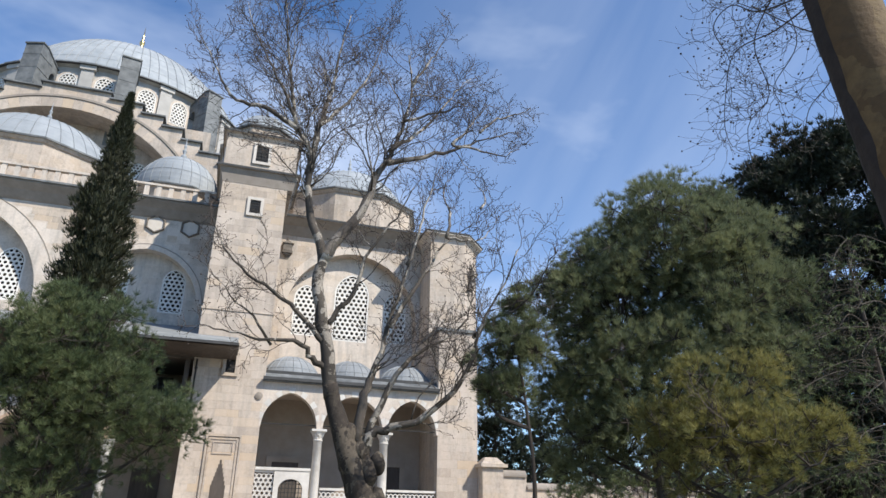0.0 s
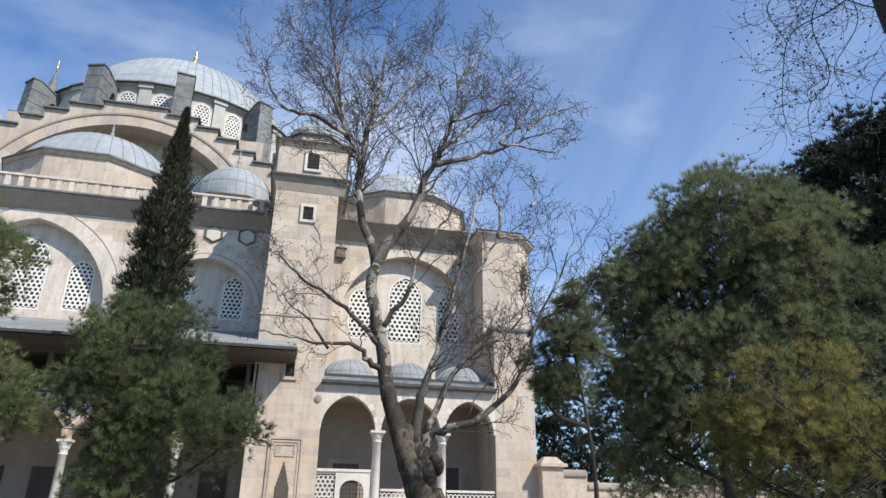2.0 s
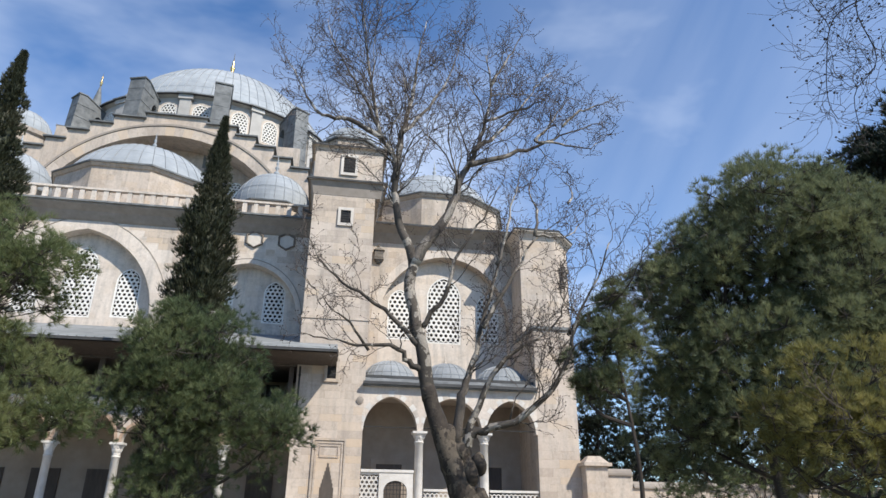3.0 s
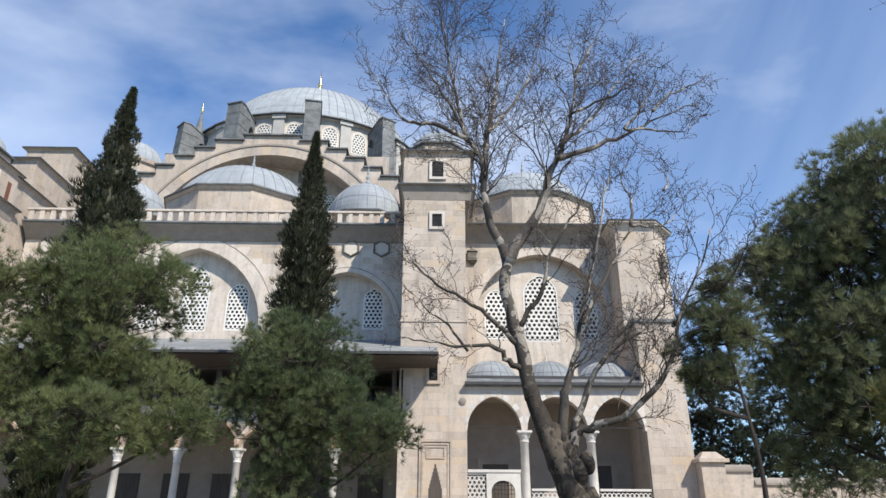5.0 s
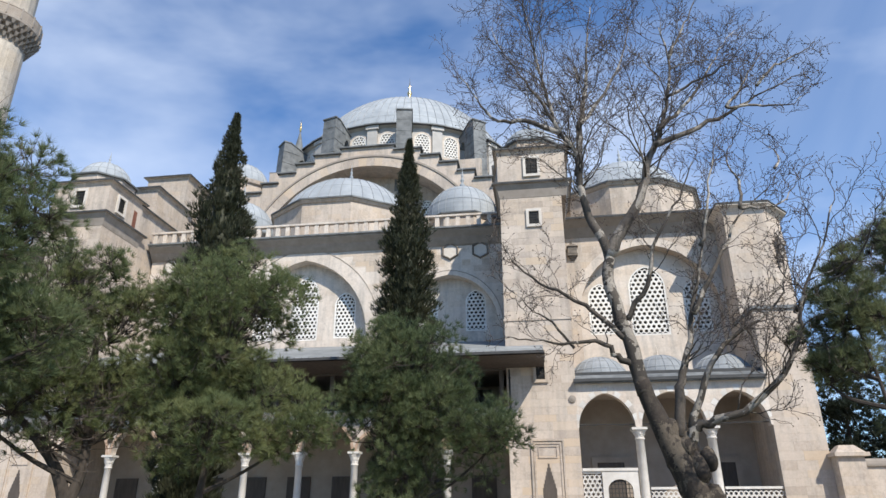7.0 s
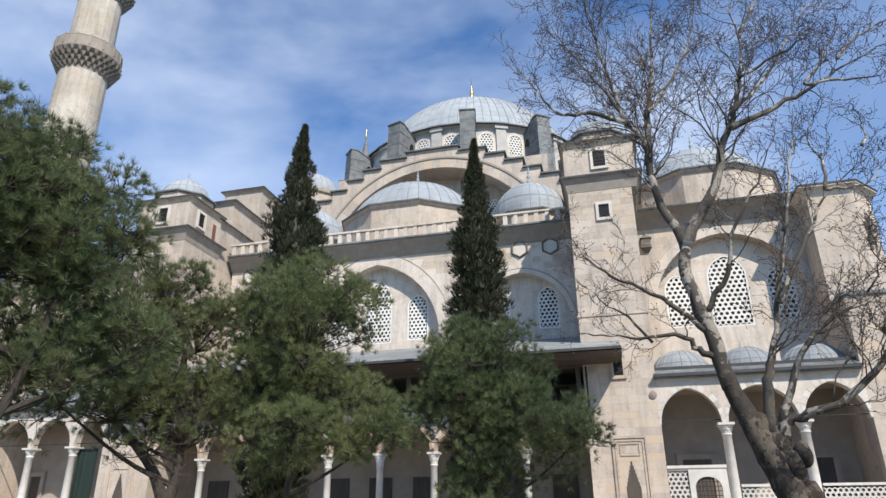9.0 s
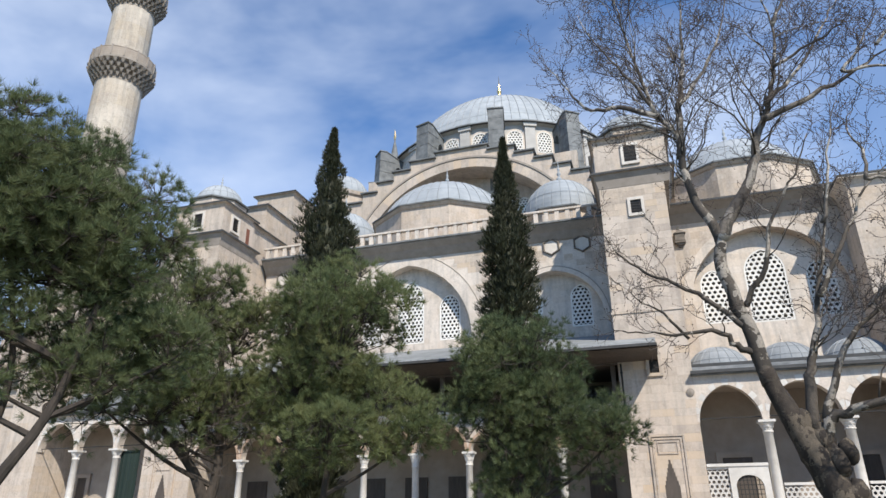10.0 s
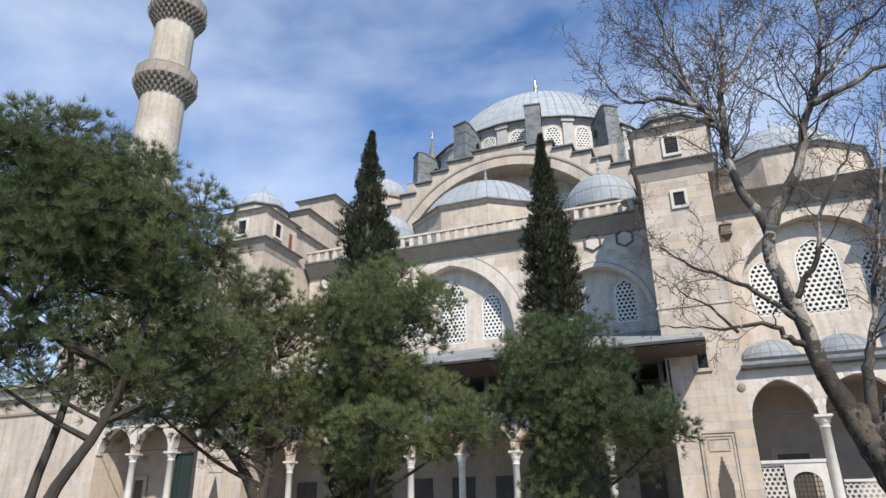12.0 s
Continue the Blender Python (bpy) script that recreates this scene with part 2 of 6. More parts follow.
M_LIMB_HIGH = bark_plane_mat("pale_upper_limb_bark", (0.075, 0.063, 0.053), (0.17, 0.148, 0.125), (0.48, 0.44, 0.385), 3.5)
M_TWIG = simple_mat("plane_twig", (0.050, 0.038, 0.033), (0.094, 0.074, 0.063), 6.0, 0.9, bump=0.3)
M_BARK_NEAR = bark_plane_mat("near_plane_bark", (0.075, 0.043, 0.017), (0.115, 0.07, 0.027), (0.145, 0.095, 0.04), 1.6)
M_BARK_DARK = simple_mat("old_dark_bark", (0.018, 0.014, 0.012), (0.045, 0.034, 0.028), 9.0, 0.95, bump=0.8)
M_NEEDLE = leaf_mat("pine_needles", (0.078, 0.102, 0.044), (0.186, 0.225, 0.097), (0.256, 0.265, 0.116), 0.35)
M_NEEDLE_D = leaf_mat("dark_pine_needles", (0.059, 0.084, 0.039), (0.156, 0.196, 0.089), (0.208, 0.23, 0.107), 0.35)
M_NEEDLE_Y = leaf_mat("yellow_green_needles", (0.13, 0.125, 0.042), (0.275, 0.26, 0.085), (0.34, 0.295, 0.1), 0.42)
M_NEEDLE_B = leaf_mat("bluish_pine_needles", (0.085, 0.104, 0.056), (0.215, 0.245, 0.128), (0.29, 0.305, 0.15), 0.4)
M_CYPRESS = leaf_mat("cypress_sprays", (0.020, 0.024, 0.013), (0.045, 0.052, 0.026), (0.062, 0.062, 0.034), 0.15)
M_TWIG_DARK = simple_mat("grey_dead_twig", (0.03, 0.026, 0.022), (0.06, 0.052, 0.045), 6.0, 0.9, bump=0.3)
M_BOUGH = simple_mat("grey_brown_bough", (0.065, 0.053, 0.042), (0.125, 0.105, 0.083), 6.0, 0.9, bump=0.3)
M_CEDAR = leaf_mat("cedar_needles", (0.013, 0.021, 0.014), (0.034, 0.047, 0.029), (0.052, 0.06, 0.036), 0.15)

# ---- shape helpers ----
def part(name, bm, material, parent=None, label="", smooth=False):
    me = bpy.data.meshes.new(name)
    if isinstance(bm, tuple):
        me.from_pydata(bm[0], [], bm[1])
    else:
        bmesh.ops.remove_doubles(bm, verts=bm.verts, dist=0.0002)
        bm.normal_update()
        bm.to_mesh(me)
        bm.free()
    me.materials.append(material)
    if smooth:
        me.polygons.foreach_set("use_smooth", [True] * len(me.polygons))
    me.update()
    ob = new(name, me)
    ob.parent = parent
    if label:
        tagged(ob, label)
    return ob


def shared(name, mesh, parent, m):
    ob = new(name, mesh)
    ob.parent = parent
    ob.matrix_basis = m
    return ob


def face(bm, pts):
    return bm.faces.new([bm.verts.new(p) for p in pts])


def taper(bm, r0, z0, r1, z1):
    """A solid between two rectangles (x0, x1, y0, y1) at two heights."""
    c = [[bm.verts.new((r[i], r[j], z)) for i, j in ((0, 2), (1, 2), (1, 3), (0, 3))] for r, z in ((r0, z0), (r1, z1))]
    bm.faces.new(c[0][::-1])
    bm.faces.new(c[1])
    for i in range(4):
        k = (i + 1) % 4
        bm.faces.new((c[0][i], c[0][k], c[1][k], c[1][i]))


def box(bm, x0, x1, y0, y1, z0, z1):
    taper(bm, (x0, x1, y0, y1), z0, (x0, x1, y0, y1), z1)


def eave(bm, x0, x1, y0, y1, z, over, h, slab=0.16):
    """A coved cornice round a block: a flaring cove of height h under a thin slab whose top is at z."""
    a = (x0 - 0.02, x1 + 0.02, y0 - 0.02, y1 + 0.02)
    b = tuple(v + s * over * 0.45 for v, s in zip((x0, x1, y0, y1), (-1, 1, -1, 1)))
    c = tuple(v + s * over for v, s in zip((x0, x1, y0, y1), (-1, 1, -1, 1)))
    d = tuple(v + s * (over + 0.1) for v, s in zip((x0, x1, y0, y1), (-1, 1, -1, 1)))
    taper(bm, a, z - slab - h, b, z - slab - h * 0.4)
    taper(bm, b, z - slab - h * 0.4, c, z - slab)
    taper(bm, d, z - slab, d, z - 0.09)


def lead_edge(parent, x0, x1, y0, y1, z, over):
    """Thin dark lead sheet over a cornice."""
    bm = bmesh.new()
    box(bm, x0 - over - 0.14, x1 + over + 0.14, y0 - over - 0.14, y1 + over + 0.14, z - 0.09, z + 0.02)
    return part("lead_edge", bm, M_LINE, parent)


def lathe(bm, prof, cx, cy, segs=32, cap=True, turn=0.0):
    rings = []
    for r, z in prof:
        if r < 1e-4:
            rings.append([bm.verts.new((cx, cy, z))])
        else:
            rings.append([bm.verts.new((cx + r * math.cos(turn + 2 * math.pi * i / segs), cy + r * math.sin(turn + 2 * math.pi * i / segs), z)) for i in range(segs)])
    for a, b in zip(rings, rings[1:]):
        for i in range(segs):
            k = (i + 1) % segs
            if len(a) == 1 and len(b) > 1:
                bm.faces.new((a[0], b[k], b[i]))
            elif len(b) == 1 and len(a) > 1:
                bm.faces.new((a[i], a[k], b[0]))
            elif len(a) > 1:
                bm.faces.new((a[i], a[k], b[k], b[i]))
    if cap and len(rings[0]) > 1:
        bm.faces.new(rings[0][::-1])
    if cap and len(rings[-1]) > 1:
        bm.faces.new(rings[-1])


def arch_z(x, a, rise):
    x = max(-a, min(a, x))
    if rise <= a:
        return rise * math.sqrt(max(0, 1 - (x / a) ** 2))
    c = (rise * rise - a * a) / (2 * a)
    return math.sqrt(max(0, (a + c) ** 2 - (abs(x) + c) ** 2))


def arch_samples(a, n=10):
    return [-a * math.cos(math.pi * i / (2 * n)) for i in range(2 * n + 1)]


def arch_wall(bm, x0, x1, y0, y1, z0, z1, openings):
    """A wall from y0 (front) to y1 with pointed openings (centre, half width, foot, spring, rise) cut through it."""
    cur = x0
    for xc, a, zb, zs, rise in sorted(openings):
        if xc - a > cur + 1e-4:
            box(bm, cur, xc - a, y0, y1, z0, z1)
        if zb > z0 + 1e-4:
            box(bm, xc - a, xc + a, y0, y1, z0, zb)
        xs = arch_samples(a)
        for u, v in zip(xs, xs[1:]):
            zu, zv = zs + arch_z(u, a, rise), zs + arch_z(v, a, rise)
            face(bm, ((xc + u, y0, zu), (xc + v, y0, zv), (xc + v, y0, z1), (xc + u, y0, z1)))
            face(bm, ((xc + v, y1, zv), (xc + u, y1, zu), (xc + u, y1, z1), (xc + v, y1, z1)))
            face(bm, ((xc + u, y0, zu), (xc + u, y1, zu), (xc + v, y1, zv), (xc + v, y0, zv)))
            face(bm, ((xc + u, y0, z1), (xc + v, y0, z1), (xc + v, y1, z1), (xc + u, y1, z1)))
        cur = xc + a
    if x1 > cur + 1e-4:
        box(bm, cur, x1, y0, y1, z0, z1)


def arch_band(bm, xc, a, zs, rise, width, y0, y1):
    """A moulding that follows a pointed arch outside its opening."""
    xs = arch_samples(a)
    k = (a + width) / a
    for u, v in zip(xs, xs[1:]):
        pi = [(xc + t, zs + arch_z(t, a, rise)) for t in (u, v)]
        po = [(xc + t * k, zs + arch_z(t, a, rise) * (rise + width) / rise) for t in (u, v)]
        q = [pi[0], pi[1], po[1], po[0]]
        face(bm, [(x, y0, z) for x, z in q])
        for s in range(4):
            p, r = q[s], q[(s + 1) % 4]
            face(bm, ((p[0], y0, p[1]), (p[0], y1, p[1]), (r[0], y1, r[1]), (r[0], y0, r[1])))


def arch_pane(bm, xc, a, zb, zs, rise, y):
    xs = arch_samples(a)
    for u, v in zip(xs, xs[1:]):
        face(bm, ((xc + u, y, zb), (xc + v, y, zb), (xc + v, y, zs + arch_z(v, a, rise)), (xc + u, y, zs + arch_z(u, a, rise))))


def lattice(a, zb, zs, rise, pitch=0.30, hole=0.62, depth=0.10):
    """A pierced plaster window: hexagonal holes in a plate with a solid rim, centred on x = 0, y = 0."""
    bm = bmesh.new()
    r = pitch / math.sqrt(3)
    rim = 0.10
    row = 0
    z = zb + rim + r
    while z < zs + rise:
        x = -math.ceil(a / pitch) * pitch + (pitch / 2 if row % 2 else 0)
        while x < a + pitch:
            top = zs + arch_z(x, a, rise) if abs(x) < a else zb
            if abs(x) < a - pitch * 0.3 and z < top - r * 0.6:
                ou, inn, bk = [], [], []
                for k in range(6):
                    t = math.pi / 6 + k * math.pi / 3
                    ou.append(bm.verts.new((x + r * math.cos(t), 0, z + r * math.sin(t))))
                    inn.append(bm.verts.new((x + r * hole * math.cos(t), 0, z + r * hole * math.sin(t))))
                    bk.append(bm.verts.new((x + r * hole * math.cos(t), depth, z + r * hole * math.sin(t))))
                for k in range(6):
                    j = (k + 1) % 6
                    bm.faces.new((ou[k], ou[j], inn[j], inn[k]))
                    bm.faces.new((inn[k], inn[j], bk[j], bk[k]))
            x += pitch
        z += r * 1.5
        row += 1
    # rim
    xs = arch_samples(a)
    k = 1 - rim / a
    for u, v in zip(xs, xs[1:]):
        po = [(t, zs + arch_z(t, a, rise)) for t in (v, u)]
        pi = [(t * k, zs + arch_z(t, a, rise) * (rise - rim) / rise) for t in (u, v)]
        face(bm, [(x, -0.02, z) for x, z in po + pi])
    box(bm, -a, -a + rim, -0.02, depth, zb, zs)
    box(bm, a - rim, a, -0.02, depth, zb, zs)
    box(bm, -a + rim, a - rim, -0.02, depth, zb, zb + rim)
    return bm


def grille(bm, x0, x1, y, z0, z1, nx, nz, w=0.03):
    for i in range(1, nx + 1):
        x = x0 + (x1 - x0) * i / (nx + 1)
        box(bm, x - w / 2, x + w / 2, y - w, y, z0, z1)
    for i in range(1, nz + 1):
        z = z0 + (z1 - z0) * i / (nz + 1)
        box(bm, x0, x1, y - w * 1.6, y - w * 0.6, z - w / 2, z + w / 2)


def dome_profile(r, h, z, n=12):
    """A cap of base radius r and rise h."""
    R = (r * r + h * h) / (2 * h)
    cz = z + h - R
    t0 = math.asin(min(1, r / R)) if h <= r else math.pi - math.asin(r / R)
    return [(R * math.sin(t0 * (1 - i / n)), cz + R * math.cos(t0 * (1 - i / n))) for i in range(n + 1)]


def lead_dome(name, parent, cx, cy, r, h, z, ribs, mat, segs=64, lip=0.12):
    """A lead-covered dome with a lip at its foot and raised seams."""
    prof = dome_profile(r, h, z)
    bm = bmesh.new()
    lathe(bm, [(r + lip, z - 0.22), (r + lip, z - 0.04), (r + 0.02, z)] + prof, cx, cy, segs)
    w = 0.018 + 0.003 * r
    # horizontal laps of the sheets
    for rr, zz in prof[3:-2:3]:
        lathe(bm, [(rr + 0.035, zz - 0.06), (rr + 0.03, zz), (rr - 0.02, zz + 0.02)], cx, cy, segs, cap=False)
    dome = part(name, bm, mat, parent)
    host = dome if parent is mosque else parent
    seam_ring(host, prof[:-1], cx, cy, ribs, w * 0.8, M_SEAM)
    return dome


def seam_ring(host, prof, cx, cy, ribs, w, mat):
    """Raised seams between lead sheets, one object each."""
    bm = bmesh.new()
    for (r0, z0), (r1, z1) in zip(prof, prof[1:]):
        q = [((rr, -w, zz), (rr, w, zz), (rr + w * 1.1, 0, zz + w * 1.1)) for rr, zz in ((r0, z0), (r1, z1))]
        face(bm, (q[0][0], q[0][2], q[1][2], q[1][0]))
        face(bm, (q[0][2], q[0][1], q[1][1], q[1][2]))
    first = part("seam", bm, mat, host)
    first.matrix_basis = pose(cx, cy, 0)
    for k in range(1, ribs):
        shared("seam", first.data, host, pose(cx, cy, 0, 0, 0, 360 * k / ribs))


def finial(parent, cx, cy, z, h, mat=None):
    bm = bmesh.new()
    s = h
    lathe(bm, [(0.07 * s, z - 0.15), (0.05 * s, z + 0.05 * s), (0.10 * s, z + 0.14 * s), (0.10 * s, z + 0.2 * s), (0.03 * s, z + 0.28 * s), (0.07 * s, z + 0.36 * s), (0.075 * s, z + 0.41 * s), (0.022 * s, z + 0.48 * s), (0.05 * s, z + 0.55 * s), (0.05 * s, z + 0.59 * s), (0.015 * s, z + 0.65 * s), (0.03 * s, z + 0.70 * s), (0.012 * s, z + 0.76 * s), (0, z + s)], cx, cy, 12)
    return part("finial", bm, mat or M_GILT, parent, "slender finial of stacked bulbs", smooth=True)


def small_window(parent, xc, z0, z1, half, y, trim=None):
    """A square window: pale stone frame standing proud, dark pane and an iron grille."""
    bm = bmesh.new()
    f = 0.17
    box(bm, xc - half - f, xc - half, y - 0.12, y + 0.2, z0 - f, z1 + f)
    box(bm, xc + half, xc + half + f, y - 0.12, y + 0.2, z0 - f, z1 + f)
    box(bm, xc - half, xc + half, y - 0.12, y + 0.2, z1, z1 + f)
    box(bm, xc - half, xc + half, y - 0.12, y + 0.2, z0 - f, z0)
    obs = [part("window_frame", bm, trim or M_TRIM, parent)]
    bm = bmesh.new()
    box(bm, xc - half, xc + half, y - 0.015, y + 0.15, z0, z1)
    obs.append(part("pane", bm, M_GLASS, parent))
    bm = bmesh.new()
    grille(bm, xc - half, xc + half, y - 0.03, z0, z1, 3, 4, 0.025)
    obs.append(part("grille", bm, M_IRON, parent))
    return obs


AX = -15.2          # axis of symmetry of the facade
Y_FRONT = 37.0      # plane of the buttress towers and the porches
Y_WALL = 43.0       # plane of the aisle wall
G = 0.0


def mx(x, s):
    return x if s == 1 else 2 * AX - x


def span(x0, x1, s):
    a, b = mx(x0, s), mx(x1, s)
    return min(a, b), max(a, b)


# ---- ground ----
def build_ground():
    bm = bmesh.new()
    face(bm, ((-2500, -2500, 0), (2500, -2500, 0), (2500, 2500, 0), (-2500, 2500, 0)))
    tagged(part("ground", bm, M_GROUND), "earth and thin grass of the mosque garden", "ground", kind="structure")
    bm = bmesh.new()
    box(bm, -62, 40, 22, Y_FRONT - 0.6, -0.1, 0.06)
    box(bm, -62, 20, 34, Y_FRONT - 0.4, 0.06, 0.9)
    tagged(part("pavement", bm, M_PAVE), "raised stone paving along the foot of the mosque", "pavement", kind="structure")
    bm = bmesh.new()
    box(bm, -60, 30, -6, 3, -0.08, 0.03)
    tagged(part("path", bm, M_PAVE), "stone-paved garden path", "path", kind="structure")


# ---- mosque ----
mosque = tagged(new("mosque"), "large domed stone mosque with lead roofs and arcades", "mosque")


def build_main_dome():
    cx, cy, cz, R = AX, 73.5, 37.45, 13.6
    bm = bmesh.new()
    lathe(bm, [(14.2, 22), (14.2, 40.2), (14.6, 40.4)], cx, cy, 72)
    drum = part("drum", bm, M_DRUM, mosque, "windowed stone drum under the main dome")
    prof = [(R * math.cos(t), cz + R * math.sin(t)) for t in [radians(11 + (79 * i / 18)) for i in range(18)]] + [(0, cz + R)]
    bm = bmesh.new()
    lathe(bm, [(14.75, 40.4), (14.75, 40.65), (13.9, 40.75)] + prof, cx, cy, 128)
    for rr, zz in prof[3:-2:3]:
        lathe(bm, [(rr + 0.05, zz - 0.1), (rr + 0.04, zz), (rr - 0.03, zz + 0.02)], cx, cy, 96, cap=False)
    dome = part("main_dome", bm, M_LEAD, mosque, "great dome covered in pale grey lead sheets")
    seam_ring(dome, prof[:-2], cx, cy, 84, 0.035, M_SEAM)
    finial(dome, cx, cy, cz + R, 6.1)
    bm = bmesh.new()
    lathe(bm, [(14.62, 40.34), (14.85, 40.36), (14.85, 40.46), (14.62, 40.46)], cx, cy, 72, cap=False)
    part("lead_edge", bm, M_LINE, drum)
    # windows round the drum, in pairs between the buttresses
    n = 13
    step = 2 * math.pi / n
    off = radians(10)
    lat = lattice(0.82, 0.0, 1.75, 0.85, 0.34, 0.62)
    first = part("window", lat, M_LATTICE, drum, "arched lattice window")
    lat_me = first.data
    bpy.data.objects.remove(first)
    bm = bmesh.new()
    arch_band(bm, 0, 0.82, 1.75, 0.85, 0.2, -0.08, 0.15)
    box(bm, -1.02, -0.82, -0.08, 0.15, -0.1, 1.75)
    box(bm, 0.82, 1.02, -0.08, 0.15, -0.1, 1.75)
    box(bm, -1.05, 1.05, -0.16, 0.15, -0.3, -0.1)
    f0 = part("window_frame", bm, M_PALE, drum)
    fr_me = f0.data
    bpy.data.objects.remove(f0)
    bm = bmesh.new()
    arch_pane(bm, 0, 0.82, 0, 1.75, 0.85, 0.13)
    g0 = part("pane", bm, M_GLASS, drum)
    gl_me = g0.data
    bpy.data.objects.remove(g0)
    bm = bmesh.new()
    # one radial buttress: lead-clad pier whose top slopes down to the drum, pierced by a small arched passage
    def slab(pts, h):
        lo, hi = ([bm.verts.new((x, y, z)) for y, z in pts] for x in (-h, h))
        bm.faces.new(lo)
        bm.faces.new(hi[::-1])
        for i in range(len(pts)):
            j = (i + 1) % len(pts)
            bm.faces.new((lo[j], lo[i], hi[i], hi[j]))

    slab(((-3.1, 31.0), (-1.0, 31.0), (-1.0, 40.1), (-2.05, 40.6), (-2.78, 40.55)), 0.78)
    slab(((-1.0, 38.35), (-0.8, 38.8), (-0.55, 38.95), (-0.3, 38.8), (-0.12, 38.35), (0.2, 38.35), (0.2, 39.6), (-1.0, 40.1)), 0.77)
    slab(((-1.0, 31.0), (0.2, 31.0), (0.2, 36.7), (-1.0, 36.7)), 0.77)
    slab(((-2.88, 40.55), (-2.05, 40.61), (0.2, 39.6), (0.2, 39.7), (-2.05, 40.73), (-2.9, 40.68)), 0.86)
    for z in (33.2, 34.8, 36.4, 38.0, 39.4):
        d = 3.1 - 0.35 * (z - 31) / 10
        box(bm, -0.815, 0.815, -d - 0.03, -1.02, z, z + 0.06)
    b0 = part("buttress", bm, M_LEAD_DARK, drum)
    bt_me = b0.data
    bpy.data.objects.remove(b0)
    bm = bmesh.new()
    box(bm, -0.55, 0.55, -0.35, 0.1, 31.5, 39.9)
    box(bm, -0.7, 0.7, -0.5, 0.1, 39.9, 40.35)
    p0 = part("pilaster", bm, M_DRUM, drum)
    pl_me = p0.data
    bpy.data.objects.remove(p0)
    bm = bmesh.new()
    box(bm, -0.85, 0.85, -0.72, 0.1, 40.36, 40.5)
    taper(bm, (-0.8, 0.8, -0.66, 0.1), 40.5, (-0.7, 0.7, -0.3, 0.1), 40.75)
    c0 = part("pilaster_cap", bm, M_LEAD_DARK, drum)
    pc_me = c0.data
    bpy.data.objects.remove(c0)
    for k in range(n):
        t = off + k * step
        m = Matrix.Translation((cx, cy, 0)) @ Matrix.Rotation(t, 4, "Z") @ Matrix.Translation((0, -14.2, 0))
        shared("buttress", bt_me, drum, m)
        for u in (0.27, 0.73):
            a = t + step * u
            mw = Matrix.Translation((cx, cy, 0)) @ Matrix.Rotation(a, 4, "Z") @ Matrix.Translation((0, -14.22, 36.9))
            shared("window", lat_me, drum, mw @ Matrix.Translation((0, -0.06, 0)))
            shared("window_frame", fr_me, drum, mw)
            shared("pane", gl_me, drum, mw @ Matrix.Translation((0, -0.11, 0)))
        mp = Matrix.Translation((cx, cy, 0)) @ Matrix.Rotation(t + step * 0.5, 4, "Z") @ Matrix.Translation((0, -14.2, 0))
        shared("pilaster", pl_me, drum, mp)
        shared("pilaster_cap", pc_me, drum, mp)


